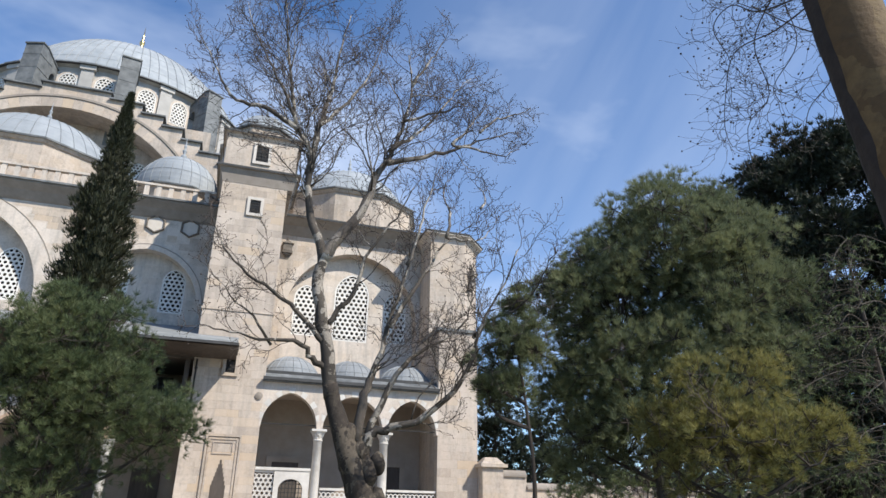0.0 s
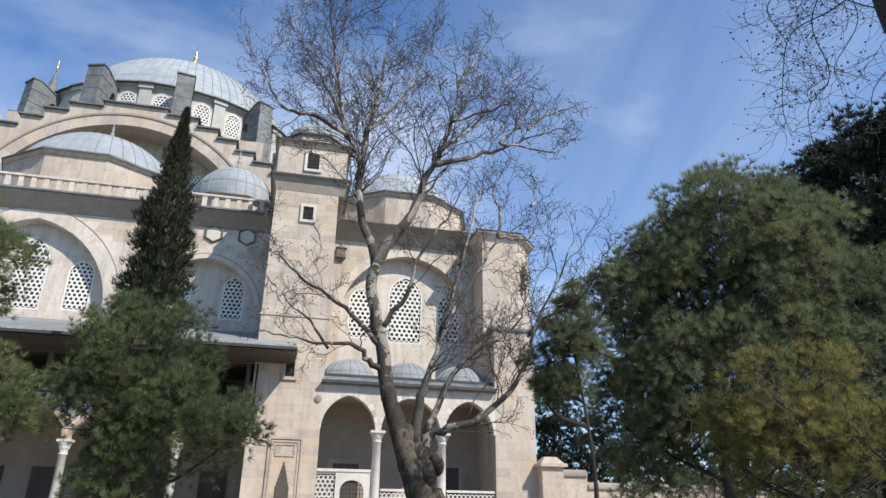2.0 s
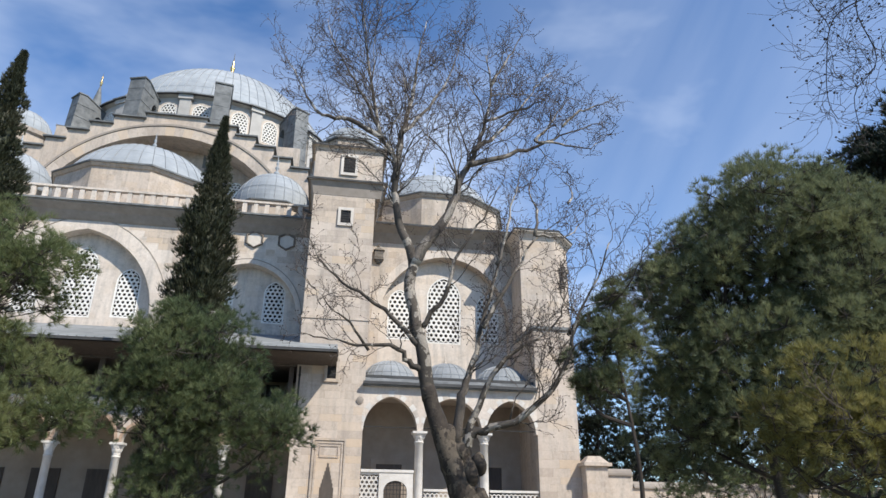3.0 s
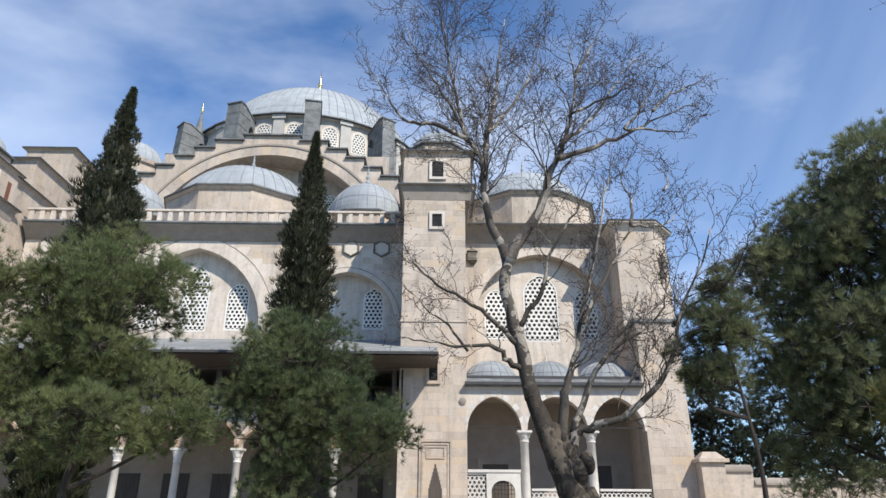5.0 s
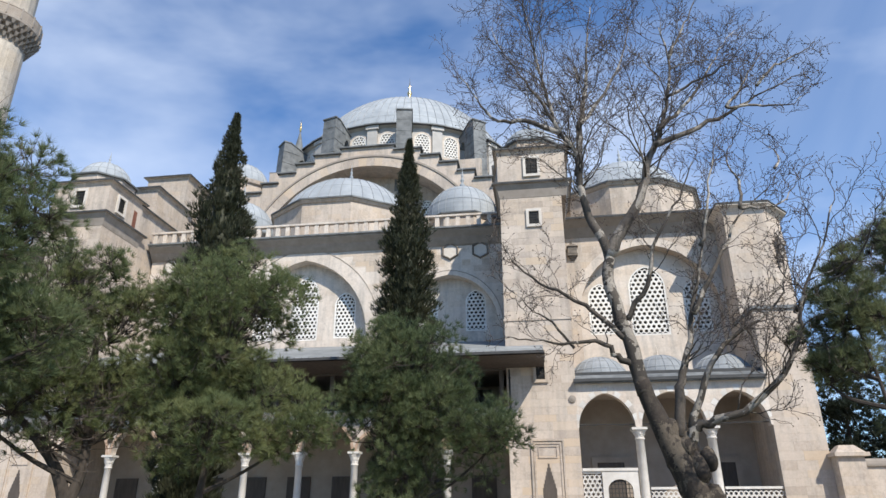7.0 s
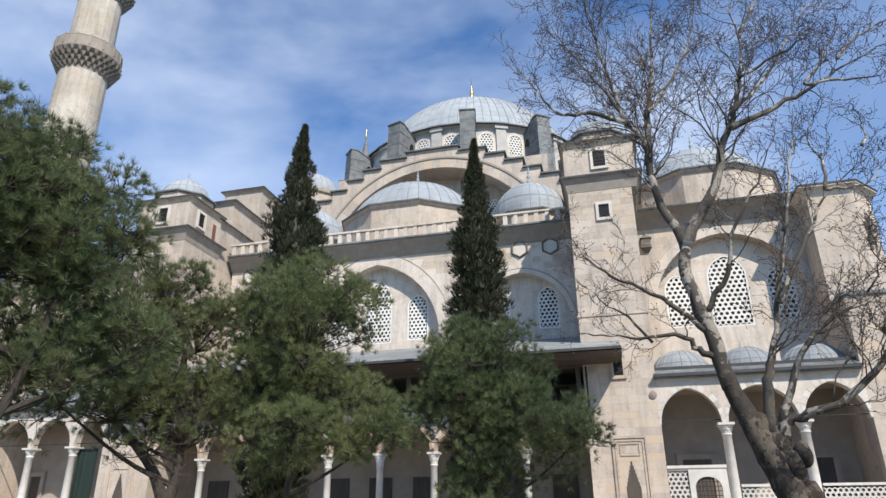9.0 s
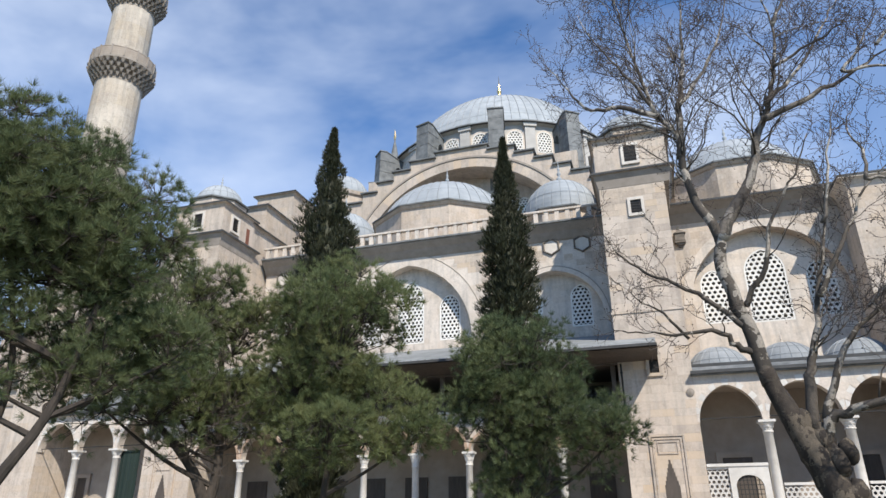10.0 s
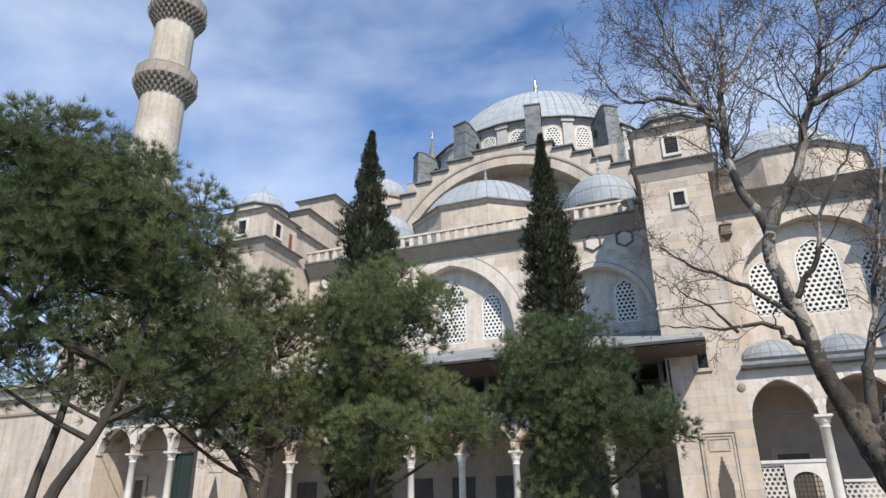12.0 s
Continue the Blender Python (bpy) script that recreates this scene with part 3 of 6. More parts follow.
def build_tympanum():
    """The great arch under the dome with its stepped extrados, and the recessed wall with small windows."""
    steps = [(2.6, 34.7), (5.2, 34.15), (7.0, 33.3), (8.7, 32.4), (10.3, 31.4), (11.9, 30.5), (13.4, 29.6)]
    R, zc, y0, y1 = 10.6, 22.0, 54.0, 57.0
    bm = bmesh.new()
    n = 40
    xs = sorted(set([-R * math.cos(math.pi * i / n) for i in range(n + 1)] + [s * w for w, _ in steps for s in (-1, 1) if w < R]))

    def top(x):
        for w, z in steps:
            if abs(x) <= w:
                return z
        return 29.0

    def ring(x):
        return zc + math.sqrt(max(0, R * R - x * x))

    for u, v in zip(xs, xs[1:]):
        t = top((u + v) / 2)
        face(bm, ((AX + u, y0, ring(u)), (AX + v, y0, ring(v)), (AX + v, y0, t), (AX + u, y0, t)))
        face(bm, ((AX + u, y0, ring(u)), (AX + u, y1, ring(u)), (AX + v, y1, ring(v)), (AX + v, y0, ring(v))))
    for s in (-1, 1):
        at = R
        for w, z in steps[5:] + [(14.5, 28.8)]:
            x0, x1 = sorted((AX + s * at, AX + s * w))
            box(bm, x0, x1, y0, y1, 18, z)
            at = w
    arch = part("stepped_arch", bm, M_STONE, mosque, "great stone arch with stepped top edge")
    # lead copings on every step, risers behind
    last = 0
    for w, z in steps:
        for s in (-1, 1):
            x0, x1 = sorted((AX + s * last, AX + s * (w + 0.16)))
            cap = bmesh.new()
            box(cap, x0, x1, y0 - 0.28, 60.5, z, z + 0.13)
            part("coping", cap, M_LEAD_DARK, arch)
            x0, x1 = sorted((AX + s * last, AX + s * w))
            cap = bmesh.new()
            box(cap, x0, x1, y1, 60.3, z - 2.5, z)
            part("riser", cap, M_LEAD_DARK, arch)
        last = w - 0.05
    n = 34
    for i in range(n):
        t0, t1 = (math.pi * (0.12 + 0.76 * (i + k) / n) for k in (0.008, 0.992))
        q = [(AX + r * math.cos(t), zc + r * math.sin(t)) for r, t in ((R + 0.02, t0), (R + 0.95, t0), (R + 0.95, t1), (R + 0.02, t1))]
        bm = bmesh.new()
        face(bm, [(x, y0 - 0.12, z) for x, z in q])
        for k in range(4):
            u, v = q[k], q[(k + 1) % 4]
            face(bm, ((u[0], y0 - 0.12, u[1]), (u[0], y0 + 0.05, u[1]), (v[0], y0 + 0.05, v[1]), (v[0], y0 - 0.12, v[1])))
        part("voussoir", bm, M_BLOCK, arch)
    bm = bmesh.new()
    for i in range(60):
        t0, t1 = math.pi * (0.12 + 0.76 * i / 60), math.pi * (0.12 + 0.76 * (i + 1) / 60)
        q = [(AX + r * math.cos(t), zc + r * math.sin(t)) for r, t in ((R + 0.97, t0), (R + 1.15, t0), (R + 1.15, t1), (R + 0.97, t1))]
        face(bm, [(x, y0 - 0.2, z) for x, z in q])
        for k in range(4):
            u, v = q[k], q[(k + 1) % 4]
            face(bm, ((u[0], y0 - 0.2, u[1]), (u[0], y0, u[1]), (v[0], y0, v[1]), (v[0], y0 - 0.2, v[1])))
    part("arch_moulding", bm, M_CORNICE, arch)
    bm = bmesh.new()
    op = [(AX - 5.4, 0.75, 27.5, 29.0, 0.8), (AX + 2.6, 0.75, 28.2, 29.7, 0.8), (AX - 2.6, 0.75, 28.2, 29.7, 0.8), (AX + 5.4, 0.75, 27.5, 29.0, 0.8)]
    arch_wall(bm, AX - R - 0.2, AX + R + 0.2, y1 - 0.6, y1 - 0.02, 18, 34, op)
    tym = part("tympanum_wall", bm, M_STONE, arch)
    for xc, a, zb, zs, ri in op:
        w = part("window", lattice(a, zb, zs, ri, 0.3), M_LATTICE, arch)
        w.matrix_basis = pose(xc, y1 - 0.55, 0)
        bm = bmesh.new()
        arch_pane(bm, xc, a, zb, zs, ri, y1 - 0.2)
        part("pane", bm, M_GLASS, arch)
    # stone mass under the drum behind the arch
    bm = bmesh.new()
    box(bm, AX - 14.5, AX + 14.5, 60.5, 87, 10, 33.5)
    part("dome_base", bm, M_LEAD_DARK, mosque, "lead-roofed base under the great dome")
    # corner weight turrets
    for s in (1, -1):
        x = AX + s * 14.7
        bm = bmesh.new()
        lathe(bm, [(2.9, 20), (2.9, 33.0), (3.15, 33.15), (3.25, 33.5)], x, 58.5, 8, turn=math.pi / 8)
        tu = part("weight_turret", bm, M_STONE, mosque, "octagonal stone turret beside the great arch")
        lead_dome("turret_dome", tu, x, 58.5, 2.75, 2.5, 33.75, 24, M_LEAD)
        finial(tu, x, 58.5, 36.2, 1.6, M_LEAD)
        bm = bmesh.new()
        box(bm, x - 3.2 if s > 0 else x - 4.5, x + 4.5 if s > 0 else x + 3.2, 61, 66, 20, 35.5)
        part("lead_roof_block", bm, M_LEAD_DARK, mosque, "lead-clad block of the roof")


def build_aisle_roofs():
    bm = bmesh.new()
    box(bm, AX - 31, AX + 31, Y_WALL + 1.2, 60.5, 8, 20.6)
    part("aisle_roof", bm, M_LEAD_DARK, mosque, "flat lead roof over the side aisle")
    spec = [(AX, 49.3, 5.75, 3.9, 24.15, 10, 40, 6.2), (AX + 9.7, 49.3, 2.95, 3.3, 23.7, 8, 26, 3.1), (AX - 9.7, 49.3, 2.95, 3.3, 23.7, 8, 26, 3.1),
            (AX + 22.8, 50.0, 4.9, 3.7, 24.6, 10, 36, 5.6), (AX - 22.8, 50.0, 4.9, 3.7, 24.6, 10, 36, 5.6)]
    for x, y, r, h, z, sides, ribs, dr in spec:
        bm = bmesh.new()
        t = math.pi / 2 + math.pi / sides
        lathe(bm, [(dr, 20.5), (dr, z - 0.5), (dr + 0.12, z - 0.45), (dr + 0.25, z - 0.25)], x, y, sides, turn=t)
        d = part("drum", bm, M_STONE, mosque, "polygonal stone drum of an aisle dome")
        bm = bmesh.new()
        lathe(bm, [(dr + 0.34, z - 0.25), (dr + 0.36, z - 0.14), (r + 0.1, z + 0.02)], x, y, sides, turn=t)
        part("coping", bm, M_LEAD_DARK, d)
        lead_dome("aisle_dome", d, x, y, r, h, z, ribs, M_LEAD)
        finial(d, x, y, z + h, 2.3, M_LEAD)


def build_aisle_wall():
    """The side wall between the towers with its big pointed recess, round openings and lattice windows."""
    x0, x1 = mx(-2.0, -1), -1.9
    bc = -16.3
    big = (bc, 4.7, 12.0, 13.2, 5.65)
    sm = [(-5.85, 3.35, 12.0, 13.6, 3.6), (-25.0, 3.3, 12.0, 13.6, 3.6)]
    bm = bmesh.new()
    hexes = []
    xa, xb = -21.3, -10.0
    arch_wall(bm, xa, xb, Y_WALL, Y_WALL + 0.8, 7.0, 19.4, [big])
    for (u, v), a in zip(((x0, xa), (xb, x1)), (sm[1], sm[0])):
        arch_wall(bm, u, v, Y_WALL, Y_WALL + 0.8, 7.0, 17.5, [a])
        c = [q for q in (-5.73, -3.6, mx(-5.73, -1), mx(-3.6, -1)) if u < q < v]
        arch_wall(bm, u, v, Y_WALL, Y_WALL + 0.8, 17.5, 19.4, [])
        for q in c:
            hexes.append(q)
    wall = part("aisle_wall", bm, M_PALE, mosque, "pale ashlar side wall with pointed recesses")
    for q in hexes:
        # dark rim painted as a reveal's shade, pale disc as its bright inside
        bm = bmesh.new()
        lathe(bm, [(0.57, 0.0), (0.57, 0.045)], 0, 0, 6, turn=math.pi / 6)
        w = part("hexagonal_window", bm, M_TRIM, wall, "pale plastered hexagonal window with a rim coloured as shaded reveal")
        w.matrix_basis = pose(q, Y_WALL, 18.95, 90, 0, 0)
        bm = bmesh.new()
        lathe(bm, [(0.52, 0.05), (0.66, 0.0), (0.66, 0.12), (0.61, 0.15), (0.55, 0.13), (0.52, 0.05)], 0, 0, 6, cap=False, turn=math.pi / 6)
        fr = part("window_frame", bm, M_SHADE_SOOT, wall)
        fr.matrix_basis = pose(q, Y_WALL, 18.95, 90, 0, 0)
    # back wall of the recesses, pierced by windows
    wins = []
    for xc, a, zb, zs, ri in ((bc - 0.1, 1.02, 13.1, 16.4, 1.45), (bc + 2.9, 0.77, 13.2, 15.6, 0.95), (bc - 3.1, 0.77, 13.2, 15.6, 0.95)):
        wins.append((xc, a, zb, zs, ri))
    for c in (-5.75, -25.0):
        wins += [(c - 1.68, 0.71, 13.35, 15.4, 0.9), (c + 1.68, 0.71, 13.35, 15.4, 0.9)]
    bm = bmesh.new()
    arch_wall(bm, x0, x1, Y_WALL + 0.8, Y_WALL + 1.2, 7.0, 20.2, wins)
    part("recess_wall", bm, M_PALE, wall)
    for xc, a, zb, zs, ri in wins:
        w = part("window", lattice(a, zb, zs, ri, 0.30), M_LATTICE, wall, "white pierced lattice window")
        w.matrix_basis = pose(xc, Y_WALL + 0.83, 0)
        bm = bmesh.new()
        arch_pane(bm, xc, a, zb, zs, ri, Y_WALL + 1.05)
        part("pane", bm, M_GLASS, wall)
    # mouldings of the recess arches
    for xc, a, zb, zs, ri in [big] + sm:
        bm = bmesh.new()
        w = 0.92 if a > 4 else 0.32
        arch_band(bm, xc, a, zs, ri, w, Y_WALL - 0.04, Y_WALL)
        part("arch_moulding", bm, M_PALE, wall)
        bm = bmesh.new()
        arch_band(bm, xc, a + w, zs, ri + w, 0.05, Y_WALL - 0.055, Y_WALL)
        part("arch_groove", bm, M_CORNICE, wall)
    # coved cornice, lead edge and parapet of posts
    bm = bmesh.new()
    y = Y_WALL
    for (ya, za), (yb, zb) in zip(((0.0, 19.35), (-0.12, 19.45), (-0.45, 19.9), (-0.85, 20.28)), ((-0.12, 19.45), (-0.45, 19.9), (-0.85, 20.28), (-0.85, 20.38))):
        face(bm, ((x0, y + ya, za), (x1, y + ya, za), (x1, y + yb, zb), (x0, y + yb, zb)))
    box(bm, x0, x1, y, y + 1.2, 19.4, 20.36)
    part("cornice", bm, M_CORNICE, wall)
    bm = bmesh.new()
    box(bm, x0, x1, y - 0.98, y + 1.2, 20.38, 20.5)
    part("coping", bm, M_LEAD_DARK, wall)
    bm = bmesh.new()
    box(bm, x0, x1, y - 0.72, y - 0.42, 20.5, 20.62)
    box(bm, x0, x1, y - 0.74, y - 0.40, 21.36, 21.5)
    par = part("parapet", bm, M_PALE, mosque, "pale stone parapet of short square posts")
    bm = bmesh.new()
    box(bm, -0.15, 0.15, -0.11, 0.09, 0, 0.74)
    p0 = part("post", bm, M_PALE, par)
    me = p0.data
    bpy.data.objects.remove(p0)
    n = int((x1 - x0) / 0.74)
    for i in range(n):
        shared("post", me, par, pose(x0 + 0.37 + i * 0.74, y - 0.57, 20.62))


def build_tower(s):
    """A buttress tower: shaft, flaring cornices, upper chamber with windows, lead dome, stepped spine behind."""
    x0, x1 = span(-1.8, 2.24, s)
    xc = (x0 + x1) / 2
    y0 = Y_FRONT
    bm = bmesh.new()
    sx0, sx1 = span(-1.8, 1.95, s)
    box(bm, sx0, sx1, y0, Y_WALL + 3, 0.5, 20.4)
    box(bm, sx0 - 0.06, sx1 + 0.06, y0 - 0.06, y0 + 0.6, 12.0, 12.12)
    tw = part("buttress_tower", bm, M_STONE, mosque, "square stone buttress tower with a small lead dome")
    bm = bmesh.new()
    eave(bm, x0, x1, y0, y0 + 4.1, 20.8, 0.28, 0.85, 0.12)
    part("cornice", bm, M_CORNICE, tw)
    lead_edge(tw, x0, x1, y0, y0 + 4.1, 20.8, 0.28)
    bm = bmesh.new()
    box(bm, x0 - 0.1, x1 + 0.08, y0 - 0.05, y0 + 3.9, 20.8, 23.05)
    part("upper_chamber", bm, M_STONE, tw)
    bm = bmesh.new()
    eave(bm, x0 - 0.1, x1 + 0.08, y0 - 0.05, y0 + 3.9, 23.25, 0.14, 0.22, 0.12)
    # low octagonal base under the dome
    lathe(bm, [(2.12, 23.2), (2.12, 23.9)], xc, y0 + 2, 8, turn=math.pi / 8)
    part("dome_base", bm, M_STONE, tw)
    lead_edge(tw, x0 - 0.1, x1 + 0.08, y0 - 0.05, y0 + 3.9, 23.25, 0.14)
    bm = bmesh.new()
    lathe(bm, [(2.3, 23.9), (2.32, 24.0), (1.85, 24.1)], xc, y0 + 2, 8, turn=math.pi / 8)
    part("lead_skirt", bm, M_LEAD_DARK, tw)
    lead_dome("tower_dome", tw, xc, y0 + 2, 1.8, 1.6, 24.1, 20, M_LEAD)
    finial(tw, xc, y0 + 2, 25.7, 1.2, M_LEAD)
    small_window(tw, xc + 0.02 * s, 21.4, 22.5, 0.36, y0 - 0.05)
    small_window(tw, xc, 18.0, 18.85, 0.30, y0)
    # windows on the flank that faces the court between the towers
    xf = x0 if s == 1 else x1
    d = -1 if s == 1 else 1
    obs = small_window(tw, 0, 21.35, 22.4, 0.34, 0)
    for o in obs:
        o.matrix_basis = pose(xf + d * 0.09, y0 + 1.35, 0, 0, 0, 90 if d > 0 else -90)
    bm = bmesh.new()
    box(bm, *((xf + 0.06, xf + 0.1) if d > 0 else (xf - 0.1, xf - 0.06)), y0 + 2.9, y0 + 3.3, 20.9, 22.3)
    part("brick_doorway", bm, M_BRICK, tw, "narrow brick-red doorway on the flank")
    # stepped spine rising towards the great dome
    g = 0.06
    for ya, yb, z in ((y0 + 3.9, Y_WALL + 3.1, 22.9), (y0 + 5.6, Y_WALL + 4.4, 25.35), (y0 + 9.6, 56.0, 28.55)):
        bm = bmesh.new()
        g += 0.035
        box(bm, x0 + g, x1 - g, ya, yb, 19.0, z)
        eave(bm, x0 + g, x1 - g, ya, yb, z + 0.2, 0.16, 0.2, 0.12)
        part("spine_block", bm, M_STONE, tw)
        lead_edge(tw, x0 + g, x1 - g, ya, yb, z + 0.2, 0.16)
    # rainwater pipe under the gallery eave
    if s == 1:
        bm = bmesh.new()
        lathe(bm, [(0.05, 6.9), (0.05, 9.2)], x0 + 0.16, y0 - 0.08, 10)
        box(bm, x0 + 0.08, x0 + 0.24, y0 - 0.1, y0, 7.3, 7.36)
        box(bm, x0 + 0.08, x0 + 0.24, y0 - 0.1, y0, 8.7, 8.76)
        part("rain_pipe", bm, M_IRON, tw, "thin dark rainwater pipe")
    # niche panel near the foot: nested frames, recess and a pointed niche whose shade is a flat dark sheet
    for nx in (xc + 0.02 * s,):
        bm = bmesh.new()
        for h, z, dy in ((0.88, 5.42, 0.10), (0.74, 5.27, 0.05)):
            w = 0.1
            box(bm, nx - h, nx - h + w, y0 - dy, y0, 0.9, z)
            box(bm, nx + h - w, nx + h, y0 - dy, y0, 0.9, z)
            box(bm, nx - h + w, nx + h - w, y0 - dy, y0, z - w, z)
        box(bm, nx - 0.5, nx + 0.5, y0 - 0.05, y0, 4.45, 4.5)
        box(bm, nx - 0.5, nx + 0.5, y0 - 0.05, y0, 5.02, 5.07)
        box(bm, nx - 0.5, nx - 0.46, y0 - 0.05, y0, 4.5, 5.02)
        box(bm, nx + 0.46, nx + 0.5, y0 - 0.05, y0, 4.5, 5.02)
        part("niche_frame", bm, M_STONE, tw)
        bm = bmesh.new()
        z = 4.17
        outline = []
        for i in range(7):
            outline.append((0.05 + 0.052 * i, z - 0.2 * i))
        for i in range(7):
            w, zz = outline[i]
            box(bm, nx - w, nx + w, y0 - 0.012, y0 + 0.02, zz - 0.2, zz)
        box(bm, nx - 0.36, nx + 0.36, y0 - 0.012, y0 + 0.02, 1.4, z - 1.4)
        part("niche", bm, M_WOOD_SHADE, tw, "stepped niche drawn as a flat dark shadow")


def column(parent, x, y, z0, z1, r, cap_h=0.55):
    bm = bmesh.new()
    lathe(bm, [(r * 1.35, z0), (r * 1.35, z0 + 0.12), (r * 1.12, z0 + 0.22), (r, z0 + 0.3), (r * 0.9, z1 - cap_h), (r * 1.05, z1 - cap_h + 0.02), (r * 1.05, z1 - cap_h + 0.08), (r * 0.92, z1 - cap_h + 0.1)], x, y, 20)
    c = part("column", bm, M_MARBLE, parent, "slender white marble column")
    for p in c.data.polygons:
        p.use_smooth = True
    bm = bmesh.new()
    n = 3
    for i in range(n):
        za, zb = z1 - cap_h + 0.1 + (cap_h - 0.22) * i / n, z1 - cap_h + 0.1 + (cap_h - 0.22) * (i + 1) / n
        ra, rb = r * (0.92 + 0.2 * i), r * (1.0 + 0.26 * i)
        lathe(bm, [(ra, za), (rb, za + (zb - za) * 0.6), (rb, zb)], x, y, 8, turn=math.pi / 8 * (i % 2 + 1))
    box(bm, x - r * 1.6, x + r * 1.6, y - r * 1.6, y + r * 1.6, z1 - 0.12, z1)
    part("capital", bm, M_MARBLE, c)
    return c


def pierced_panel(x0, x1, z0, z1, y, pitch=0.24):
    """A pierced marble balustrade panel of six-pointed cells with a rail."""
    bm = bmesh.new()
    box(bm, x0, x1, y - 0.06, y + 0.10, z1 - 0.12, z1)
    box(bm, x0, x1, y - 0.05, y + 0.09, z0, z0 + 0.1)
    r = pitch / math.sqrt(3)
    z = z0 + 0.1 + r * 0.4
    row = 0
    while z < z1 - 0.12:
        x = x0 + (pitch / 2 if row % 2 else 0)
        while x < x1:
            for k in range(6):
                t0 = math.pi / 6 + k * math.pi / 3
                t1 = t0 + math.pi / 3
                q = []
                for rr, t in ((r * 1.02, t0), (r * 1.02, t1), (r * 0.62, t1), (r * 0.62, t0)):
                    q.append((min(x1, max(x0, x + rr * math.cos(t))), y, min(z1 - 0.1, max(z0 + 0.08, z + rr * math.sin(t)))))
                if abs(q[0][0] - q[1][0]) + abs(q[0][2] - q[1][2]) > 0.01:
                    face(bm, q)
                    face(bm, [(a, y + 0.06, c) for a, _, c in q])
                    face(bm, (q[2], q[3], (q[3][0], y + 0.06, q[3][2]), (q[2][0], y + 0.06, q[2][2])))
            x += pitch
        z += r * 1.5
        row += 1
    return bm


def build_porch(s):
    """Entrance porch beside a tower: three arches on marble columns, fence with gate, small lead domes, big arch above."""
    y0 = Y_FRONT
    xa, xb = (1.95, 11.78) if s == 1 else (1.95, 11.1)
    c1, c2 = (5.08, 8.73) if s == 1 else (4.4, 7.8)
    zs, apex = 5.95, 7.8
    arches = [((1.97 + c1 - 0.16) / 2, (c1 - 0.16 - 1.97) / 2), ((c1 + c2) / 2, (c2 - c1) / 2 - 0.16), ((c2 + xb) / 2, (xb - c2) / 2 - 0.08)]
    X0, X1 = span(xa, xb, s)
    op = sorted((mx(x, s), a, 0.5, zs, apex - zs) for x, a in arches)
    bm = bmesh.new()
    arch_wall(bm, X0, X1, y0, y0 + 0.55, 5.95, 8.3, op)
    po = part("porch", bm, M_PALE, mosque, "three-arched pale stone entrance porch with small lead domes")
    # voussoirs in two tones round the arches
    for x, a in arches:
        n = 15
        rise = apex - zs
        for i in range(n):
            t0, t1 = -a * math.cos(math.pi * (i + 0.06) / n), -a * math.cos(math.pi * (i + 0.94) / n)
            w = 0.30
            k = (a + w) / a
            kz = (rise + w) / rise
            o0, o1 = (max(-a - 0.1, min(a + 0.1, t * k)) for t in (t0, t1))
            q = [(mx(x, s) + t0, zs + arch_z(t0, a, rise)), (mx(x, s) + t1, zs + arch_z(t1, a, rise)), (mx(x, s) + o1, zs + arch_z(t1, a, rise) * kz), (mx(x, s) + o0, zs + arch_z(t0, a, rise) * kz)]
            bm = bmesh.new()
            dy = 0.015
            face(bm, [(u, y0 - dy, v) for u, v in q])
            for j in range(4):
                p, r = q[j], q[(j + 1) % 4]
                face(bm, ((p[0], y0 - dy, p[1]), (p[0], y0 + 0.05, p[1]), (r[0], y0 + 0.05, r[1]), (r[0], y0 - dy, r[1])))
            part("voussoir", bm, M_MARBLE if i % 2 else M_PALE, po)
    for x in (c1, c2):
        column(po, mx(x, s), y0 + 0.27, 1.2, 5.95, 0.25, 0.62)
    # round bosses in the spandrels
    bm = bmesh.new()
    lathe(bm, [(0.2, 0), (0.2, 0.06), (0.06, 0.1)], 0, 0, 14)
    b = part("boss", bm, M_CORNICE, po)
    b.matrix_basis = pose(mx(1.72, s), y0 - 0.01, 7.5, 90, 0, 0)
    # iron tie rods
    bm = bmesh.new()
    box(bm, X0, X1, y0 + 0.25, y0 + 0.3, 6.12, 6.17)
    part("tie_rod", bm, M_IRON, po)
    # roof edge, roof and three small domes
    bm = bmesh.new()
    box(bm, X0 - 0.1, X1 + 0.0, y0 - 0.28, y0 + 0.55, 8.3, 8.42)
    taper(bm, (X0 - 0.1, X1, y0 - 0.36, y0 + 0.55), 8.42, (X0 - 0.1, X1, y0 - 0.36, y0 + 0.55), 8.5)
    taper(bm, (X0, X1, y0 - 0.3, Y_WALL), 8.5, (X0, X1, y0 + 0.4, Y_WALL), 8.86)
    part("roof_edge", bm, M_LEAD_DARK, po)
    bm = bmesh.new()
    box(bm, X0 - 0.12, X1, y0 - 0.4, y0 - 0.3, 8.36, 8.52)
    box(bm, X0, X1, y0 + 0.34, y0 + 0.5, 8.84, 9.0)
    part("lead_lip", bm, M_LINE, po)
    for x, a in arches:
        d = lead_dome("porch_dome", po, mx(x, s), y0 + 2.2, 1.75, 1.45, 8.75, 20, M_SEAM, 40)
    finial(po, mx(arches[1][0], s), y0 + 2.6, 10.2, 0.8, M_PALE)
    # back wall of the porch, its shade put into the colour, with doorway, ceiling and floor
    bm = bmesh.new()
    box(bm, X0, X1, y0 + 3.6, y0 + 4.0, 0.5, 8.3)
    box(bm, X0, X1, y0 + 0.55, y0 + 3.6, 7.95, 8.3)
